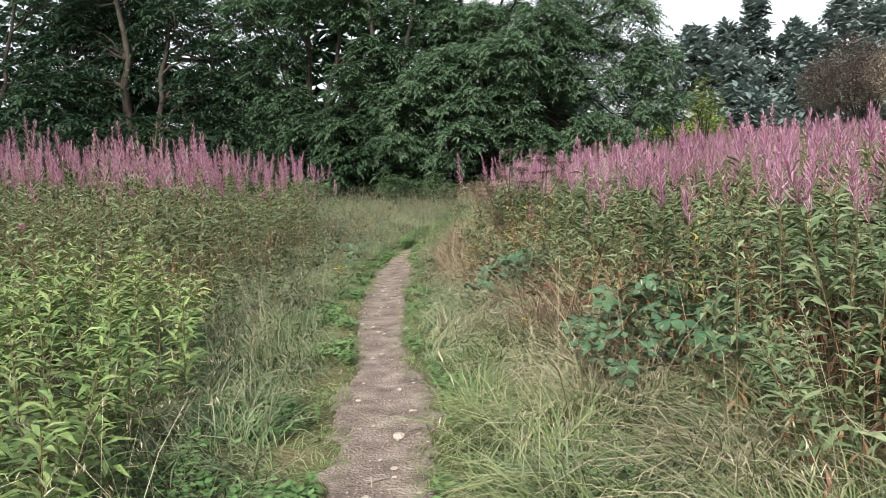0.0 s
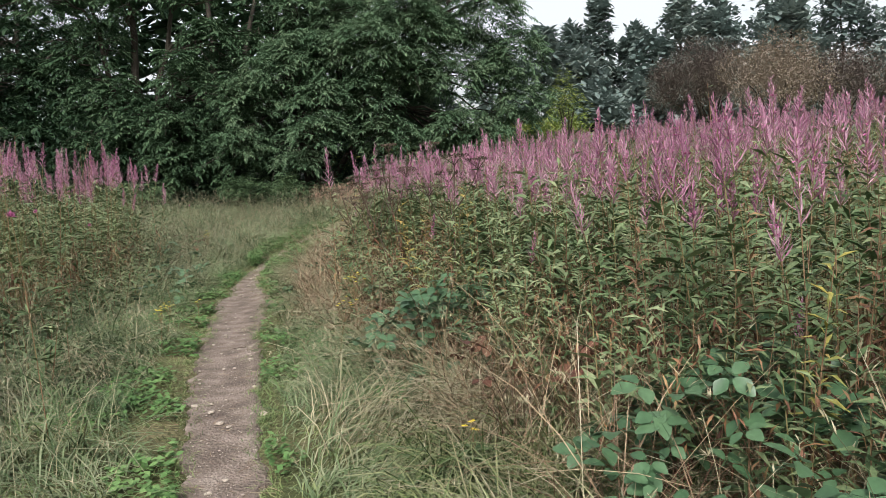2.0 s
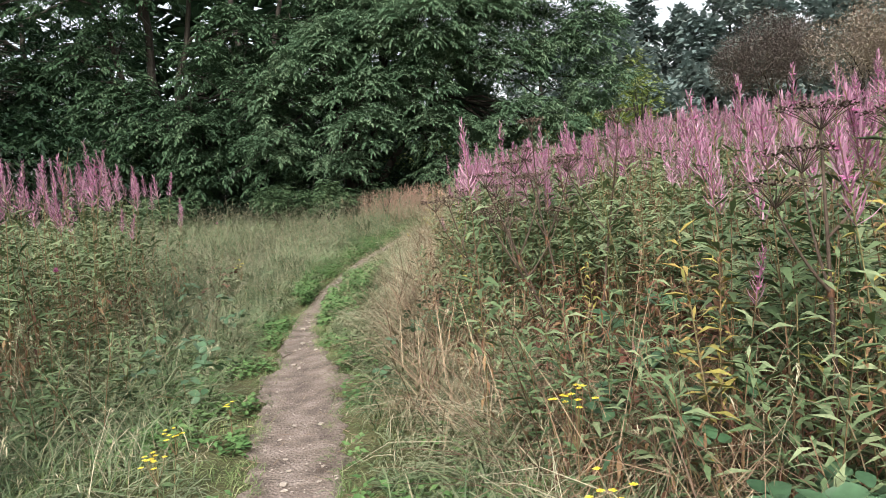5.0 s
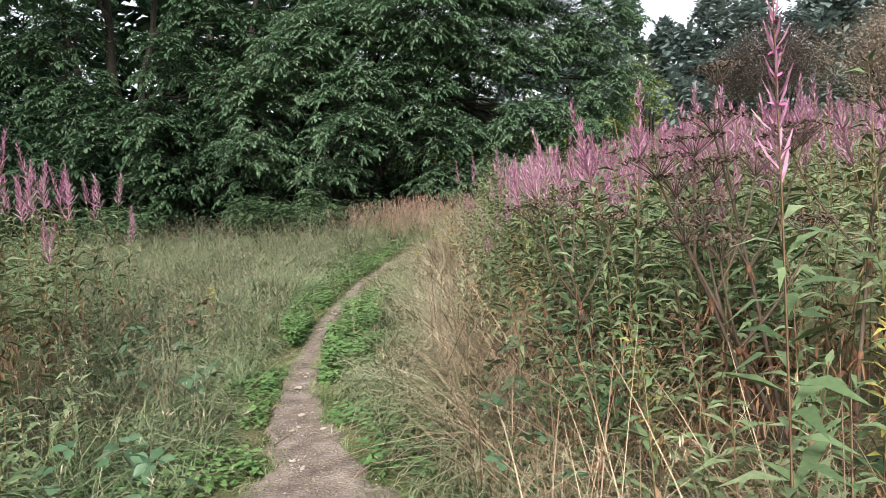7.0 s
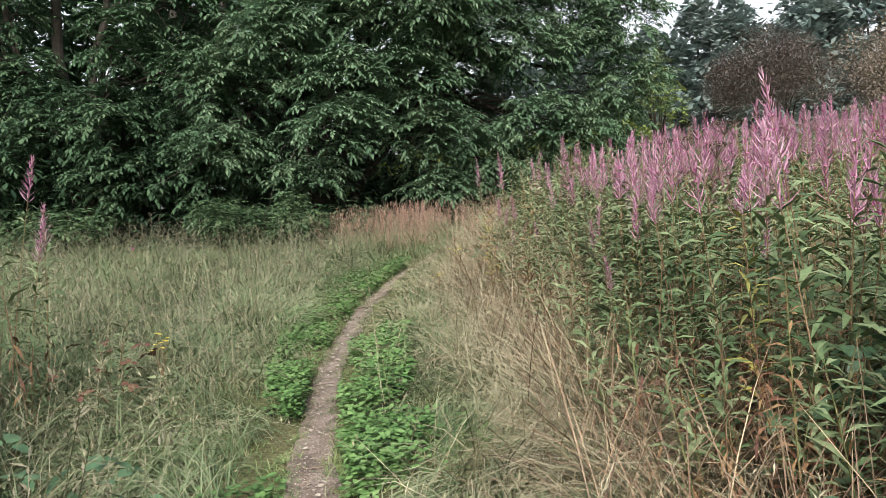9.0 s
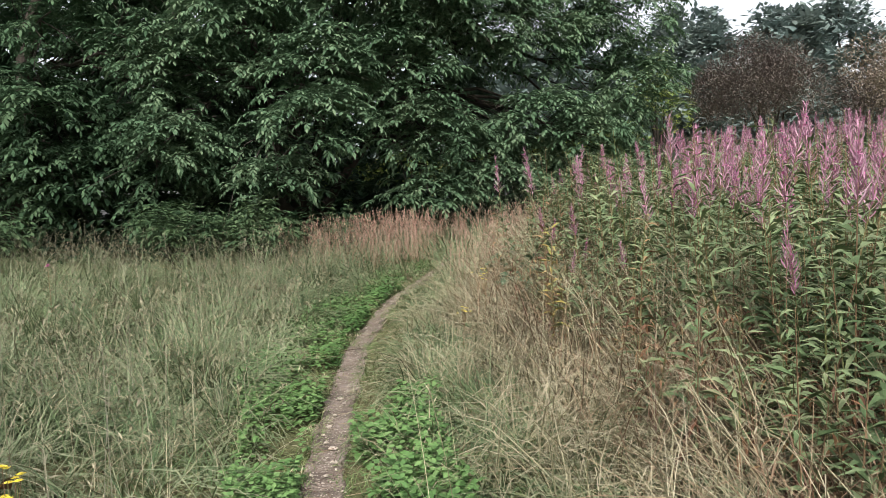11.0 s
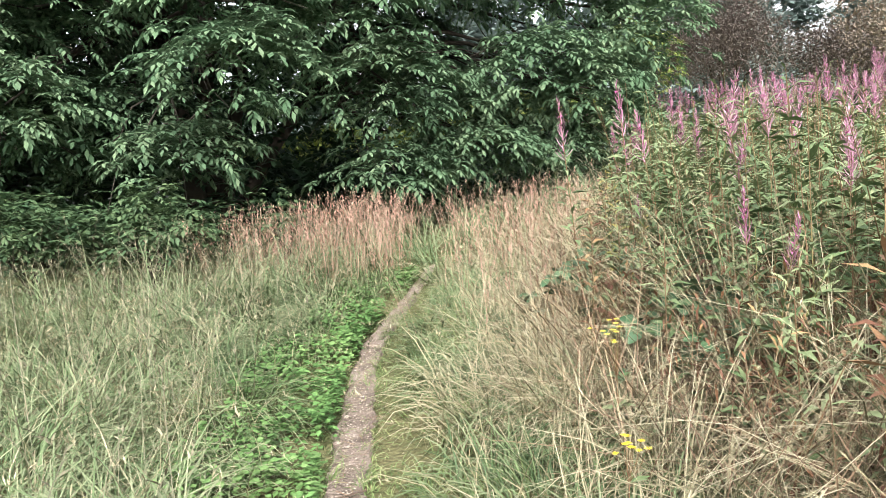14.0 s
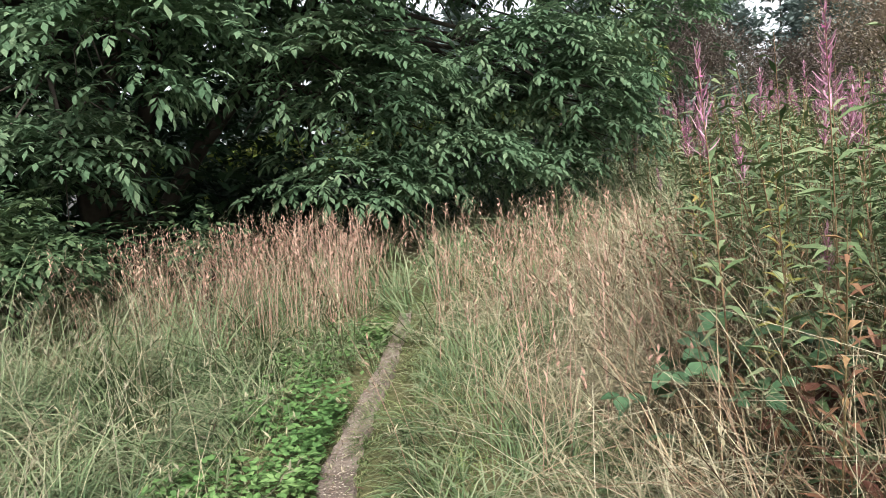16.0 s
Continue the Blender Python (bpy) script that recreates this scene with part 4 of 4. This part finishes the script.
keep = (x < tx(y) - 0.55) & (x > np.where(y < 18, left_edge(y) - 0.3, -9)) & (wave(x, y, 0.9, 17) + U(-0.25, 0.25, n) + (y - 22) * 0.02 > 0.42)
x, y = x[keep], y[keep]
n = len(x)
p = strips(bag, on_ground(x, y), U(0, 6.28, n), U(0.6, 1.1, n), U(0.0025, 0.004, n), U(0, 30, n), U(10, 70, n), [1, 0.9, 0.8, 0.6])
for q in range(6):
    leaves(bag, p[:, -1] * (1 - q * 0.07) + p[:, -2] * q * 0.07, U(0, 6.28, n), U(0.03, 0.055, n), U(0.006, 0.011, n), U(15, 70, n), 20)
stuff("meadow_seed_grass", bag, [M["brown_seed"]], "brown seeding grass over the rough meadow", "grass")

# tall single seed stalks over both verges
bag = Bag()
n = 4000
x, y = area(n, -3.8, 2.2, 1.5, 27)
x = x + tx(y)
keep = clear(x, y, 0.3) & (x < right_edge(y) + 0.4)
x, y = x[keep], y[keep]
p = strips(bag, on_ground(x, y), U(0, 6.28, len(x)), U(0.6, 1.05, len(x)), U(0.002, 0.0035, len(x)), U(0, 35, len(x)), U(20, 110, len(x)), [1, 0.9, 0.8, 0.7, 0.6])
for q in range(7):
    leaves(bag, p[:, -1] * (1 - q * 0.06) + p[:, -2] * q * 0.06, U(0, 6.28, len(x)), U(0.03, 0.05, len(x)), U(0.004, 0.007, len(x)), U(20, 70, len(x)), 20)
stuff("seed_stalks", bag, [M["hay"]], "thin pale grass stalks with seed heads", "grass")

# low clover and nettle leaves
bag = Bag()


def low_leaves(n, x, y, h0, h1, size):
    for q in range(3):
        leaves(bag, on_ground(x, y, 0) + np.stack([0 * x, 0 * x, U(h0, h1, n)], 1), U(0, 6.28, n), size * U(0.7, 1.3, n), size * U(0.55, 0.8, n), U(55, 105, n), 25)


n = 6500
y = U(17.5, 27.0, n)
x = tx(y) - tw(y) / 2 - 0.02 - U(0, 1, n) ** 1.4 * np.interp(y, [17, 19.5, 21], [0.2, 0.4, 0.75])
keep = wave(x, y, 0.4, 21) + U(-0.12, 0.12, n) > 0.4
low_leaves(int(keep.sum()), x[keep], y[keep], 0.01, 0.17, 0.045)
n = 3500
y = U(16, 20, n)
x = tx(y) + tw(y) / 2 + 0.05 + U(0, 1, n) * 0.55
keep = wave(x, y, 0.4, 23) + U(-0.12, 0.12, n) > 0.5
low_leaves(int(keep.sum()), x[keep], y[keep], 0.01, 0.2, 0.05)
n = 9000
y = U(1.5, 17, n)
x = tx(y) + np.where(U(0, 1, n) < 0.6, -1, 1) * (tw(y) / 2 + 0.02 + U(0, 1, n) ** 1.3 * 0.9)
keep = wave(x, y, 0.55, 11) > 0.55
low_leaves(int(keep.sum()), x[keep], y[keep], 0.0, 0.1, 0.05)
stuff("low_herbs", bag, [M["clover"]], "bright green clover and nettle leaves beside the path", "herbs")

# ---- single plants and small things ----


def bramble(at, count, size, reach, red=False):
    """A bramble: arching canes, each leaf a part with three leaflets; red: turned leaves."""
    base = np.array([at[0], at[1], float(gz(*at))])
    t = thing("bramble", base, "low bramble with reddened withering leaves" if red else "low bramble with broad dark green leaves", "bramble", "brambles at the foot of the stand")
    for q in range(4):
        bag = Bag()
        a = U(0, 6.28)
        p = tubes(bag, np.zeros((1, 3)), a, reach * U(0.9, 1.4), 0.005, 0.002, U(15, 40), U(60, 100), 7, 4)
        part("cane", bag, [M["stem"]], t)
    for q in range(count):
        a, d = U(0, 6.28), reach * U(0, 1) ** 0.6
        ob = new("leaf", BRAMBLE_LEAF[int(RNG.integers(0, 4)) + (4 if red else 0)])
        ob.parent = t
        ob.matrix_basis = pose(math.cos(a) * d, math.sin(a) * d, U(0.16, 0.3) + 0.45 * (1 - (d / reach) ** 2) * U(0.5, 1.0), U(-35, 35), U(-35, 35), U(0, 360)) @ Matrix.Scale(size * U(0.7, 1.25), 4)


def broad_leaf(bag, at, az, long, wide):
    """One oval leaflet with a raised edge and a midrib fold."""
    s = np.linspace(0, 1, 7)
    w = wide * np.sin(np.pi * np.clip(s * 0.93 + 0.05, 0, 1)) ** 0.75 * (1 + 0.08 * np.cos(s * 25))
    c, sn = math.cos(az), math.sin(az)
    rows = []
    for k, h in enumerate(s):
        for q in (-0.5, 0.0, 0.5):
            u, v = long * h, w[k] * q
            rows.append((at[0] + c * u - sn * v, at[1] + sn * u + c * v, at[2] + 0.22 * abs(v) - 0.18 * long * h * h))
    f = np.array([[k * 3 + j, k * 3 + j + 1, k * 3 + j + 4, k * 3 + j + 3] for k in range(6) for j in (0, 1)])
    bag.put(np.array(rows)[None], f, np.array([[j / 2, h] for h in s for j in range(3)]), 0)


BRAMBLE_LEAF = []
for k in range(8):
    bag = Bag()
    for az, lo in ((0, 0.11), (1.35 + U(-0.2, 0.2), 0.09), (-1.35 + U(-0.2, 0.2), 0.09)):
        broad_leaf(bag, (0.02 * math.cos(az), 0.02 * math.sin(az), 0), az, lo, lo * 0.72)
    tubes(bag, np.array([[-0.05, 0.0, -0.02]]), 0.0, 0.08, 0.0015, 0.0015, 70, 10, 2, 3)
    BRAMBLE_LEAF.append(bag.mesh("leaf", [M["bramble" if k < 4 else "red_leaf"]]))

for at, count, size, reach in [((1.4, 5.3), 90, 0.8, 0.65), ((1.75, 5.7), 60, 0.85, 0.6), ((1.35, 4.5), 50, 0.8, 0.5), ((0.9, 8.3), 170, 0.8, 0.75), ((1.4, 8.4), 90, 0.85, 0.65), ((1.5, 11.3), 40, 1.0, 0.6),
                               ((0.65, 13.6), 45, 0.9, 0.6), ((1.3, 14.6), 60, 0.85, 0.6), ((2.1, 21.9), 70, 0.85, 0.6), ((2.5, 23.3), 80, 0.85, 0.7), ((-1.9, 15.2), 26, 0.75, 0.45), ((-1.7, 12.6), 24, 0.75, 0.4), ((0.85, 9.9), 35, 0.7, 0.6), ((-0.1, 12.0), 10, 0.5, 0.25)]:
    bramble(at, count, size, reach)
for at, count, size, reach in [((1.0, 7.2), 13, 0.8, 0.35), ((1.5, 6.6), 16, 0.8, 0.4), ((1.35, 10.6), 18, 0.8, 0.45), ((2.3, 22.8), 14, 0.8, 0.45), ((-2.1, 17.8), 16, 0.6, 0.45)]:
    bramble(at, count, size, reach, red=True)


def hogweed(at, high, heading, lean):
    """A dead umbellifer: ribbed brown stem, long forked rays, flat dark seed heads."""
    base = np.array([at[0], at[1], float(gz(*at)) - 0.02])
    t = thing("dead_hogweed", base, "dead brown hogweed stalk with dry seed heads", "dead plant", "dead hogweed stalks")
    az = math.radians(heading)
    bag = Bag()
    p = tubes(bag, np.zeros((1, 3)), az, high, 0.011, 0.005, lean, 6, 8, 7)[0]
    part("stem", bag, [M["dead"]], t)
    for k in (3, 5):
        bag = Bag()
        tubes(bag, p[k][None] - [[0, 0, 0.015]], az, 0.03, 0.012, 0.012, lean, 0, 1, 7)
        leaves(bag, np.repeat(p[k][None], 5, 0), U(0, 6.28, 5), U(0.06, 0.12, 5), U(0.006, 0.012, 5), U(120, 165, 5), 20)
        part("withered_sheath", bag, [M["rust"]], t)
    tops = [(p[-1], 0.13)]
    for k, a in ((5, 0.4), (5, 2.5), (6, 4.4)):
        bag = Bag()
        e = tubes(bag, p[k][None], az + a + U(-0.3, 0.3), high * U(0.24, 0.42), 0.0065, 0.003, U(24, 46), -20, 5, 6)[0]
        part("branch", bag, [M["dead"]], t)
        tops.append((e[-1], U(0.08, 0.13)))
    for e, r in tops:
        bag = Bag()
        k = 16
        a = np.arange(k) * 2.4
        rr = r * np.sqrt((np.arange(k) + 0.5) / k)
        q = tubes(bag, np.repeat(e[None], k, 0), a, np.hypot(rr, 0.09), 0.0022, 0.0014, np.degrees(np.arctan2(rr, 0.09)), 10, 2, 3)[:, -1]
        for _ in range(14):
            leaves(bag, q + RNG.normal(size=(k, 3)) * np.array([0.013, 0.013, 0.007]), U(0, 6.28, k), U(0.012, 0.022, k), U(0.009, 0.016, k), U(20, 120, k), 10)
        part("seed_head", bag, [M["dead"]], t)


for at, high, heading, lean in [((1.05, 12.2), 1.46, 180, 16), ((1.15, 12.3), 1.55, 170, 6), ((1.1, 12.1), 1.3, 200, 26), ((1.28, 12.1), 1.55, 0, 6),
                                ((0.75, 13.2), 1.3, 180, 10), ((1.1, 9.14), 1.53, 60, 3), ((2.0, 17.0), 1.55, 120, 4)]:
    hogweed(at, high, heading, lean)


def ragwort(at, high, heads):
    base = np.array([at[0], at[1], float(gz(*at)) - 0.01])
    t = thing("ragwort", base, "ragwort with small yellow flower heads", "wildflower", "ragwort by the path")
    bag = Bag()
    p = tubes(bag, np.zeros((1, 3)), U(0, 6.28), high * 0.8, 0.004, 0.002, U(2, 10), 10, 4, 4)[0]
    tops = tubes(bag, np.repeat(p[-2][None], heads, 0), U(0, 6.28, heads), high * U(0.25, 0.4, heads), 0.002, 0.001, U(8, 40, heads), -15, 2, 3)[:, -1]
    part("stem", bag, [M["stem"]], t)
    bag = Bag()
    n = 26
    leaves(bag, p[RNG.integers(0, 4, n)], U(0, 6.28, n), U(0.06, 0.11, n), U(0.02, 0.035, n), U(50, 90, n), 30)
    part("foliage", bag, [M["herb"]], t)
    for e in tops:
        bag = Bag()
        a = np.linspace(0, 6.28, 13, endpoint=False)
        leaves(bag, np.repeat(e[None], 13, 0), a, 0.017, 0.006, 78, 10)
        leaves(bag, np.repeat(e[None] + [[0, 0, 0.002]], 8, 0), a[:8] * 1.6, 0.007, 0.006, 40, 40)
        part("flower", bag, [M["ragwort"]], t)


for at, high, heads in [((0.31, 9.65), 0.68, 12), ((-1.49, 10.42), 0.42, 12), ((-1.67, 17.42), 0.72, 11), ((0.6, 6.2), 0.35, 5), ((-1.5, 10.9), 0.4, 8), ((0.85, 20.9), 0.52, 10), ((1.3, 21.6), 0.66, 11),
                        ((-1.3, 11.8), 0.3, 6), ((0.1, 9.0), 0.62, 7), ((0.9, 15.6), 0.4, 4)]:
    ragwort(at, high, heads)


def thistle(at, high):
    base = np.array([at[0], at[1], float(gz(*at)) - 0.01])
    t = thing("thistle", base, "knapweed thistle with a round purple flower", "wildflower", "purple thistles")
    bag = Bag()
    p = tubes(bag, np.zeros((1, 3)), U(0, 6.28), high, 0.004, 0.003, U(1, 8), 6, 5, 4)[0]
    part("stem", bag, [M["stem"]], t)
    bag = Bag()
    n = 30
    leaves(bag, p[RNG.integers(0, 5, n)], U(0, 6.28, n), U(0.07, 0.13, n), U(0.015, 0.025, n), U(40, 80, n), 30)
    part("foliage", bag, [M["herb"]], t)
    bag = Bag()
    n = 70
    leaves(bag, np.repeat(p[-1][None], n, 0), U(0, 6.28, n), U(0.03, 0.045, n), 0.006, U(5, 95, n), -10)
    part("flower", bag, [M["bloom"]], t)


for at, high in [((-1.67, 7.56), 1.4), ((-3.3, 6.4), 1.12), ((-3.0, 7.4), 1.35), ((-2.9, 12.5), 1.2), ((-2.7, 13.6), 1.0), ((-2.8, 24.0), 0.75)]:
    thistle(at, high)


def stone(at, r):
    bm = bmesh.new()
    bmesh.ops.create_icosphere(bm, subdivisions=2, radius=1.0)
    for v in bm.verts:
        k = 1 + 0.35 * noise.noise(v.co * 1.3 + Vector((at[0] * 7, at[1] * 5, 0)))
        v.co = Vector((v.co.x * r * k, v.co.y * r * 0.75 * k, v.co.z * r * 0.38 * k))
    me = bpy.data.meshes.new("stone")
    bm.to_mesh(me)
    bm.free()
    me.materials.append(M["stone"])
    ob = new("stone", me)
    ob.matrix_world = pose(at[0], at[1], float(track_z(*at)) + r * 0.05, 0, 0, U(0, 360))
    tagged(ob, "small pale stone half sunk in the path", "stone", "stones in the path")


stone((-0.34, 4.55), 0.05)
stone((-0.47, 7.98), 0.035)
for _ in range(150):
    y = U(2.2, 24)
    stone((float(tx(y)) + U(-0.42, 0.42) * float(tw(y)), y), U(0.006, 0.022) if U(0, 1) < 0.9 else U(0.02, 0.035))


def twig(at, long, turn):
    bag = Bag()
    tubes(bag, np.zeros((1, 3)), 0.0, long, 0.005, 0.002, 86, 6, 5, 4)
    ob = new("twig", bag.mesh("twig", [M["dead"]]))
    ob.matrix_world = pose(at[0], at[1], float(track_z(*at)) + 0.012, 0, 0, turn)
    tagged(ob, "thin dark twig lying on the path", "twig", "twigs on the path")


for at, long, turn in [((-0.85, 18.35), 0.3, 10), ((-0.45, 3.8), 0.12, 30), ((0.05, 22.1), 0.22, 5), ((0.12, 22.6), 0.2, 170), ((-0.2, 21.2), 0.15, 20), ((-1.1, 14.2), 0.18, 60), ((-0.7, 10.2), 0.12, 200)]:
    twig(at, long, turn)

# loose grit, bits of dry leaf and straw on the path
bag = Bag()
n = 5200
y = 1.5 + U(0, 1, n) ** 0.8 * 25
x = tx(y) + RNG.normal(size=n) * tw(y) * 0.26
z = track_z(x, y) + 0.004 + U(0, 0.006, n)
leaves(bag, np.stack([x, y, z], 1), U(0, 6.28, n), U(0.006, 0.02, n), U(0.005, 0.014, n), U(70, 88, n), 25)
stuff("path_grit", bag, [M["stone"]], "small loose grit trodden into the path", "gravel")
bag = Bag()
n = 900
y = U(1.5, 26, n)
x = tx(y) + U(-0.6, 0.6, n) * tw(y)
strips(bag, np.stack([x, y, track_z(x, y) + 0.012], 1), U(0, 6.28, n), U(0.04, 0.13, n), U(0.002, 0.005, n), U(84, 90, n), U(-6, 6, n), [1, 1, 0.6])
stuff("straw_litter", bag, [M["litter"]], "bits of straw and dry leaf lying on the path", "litter")
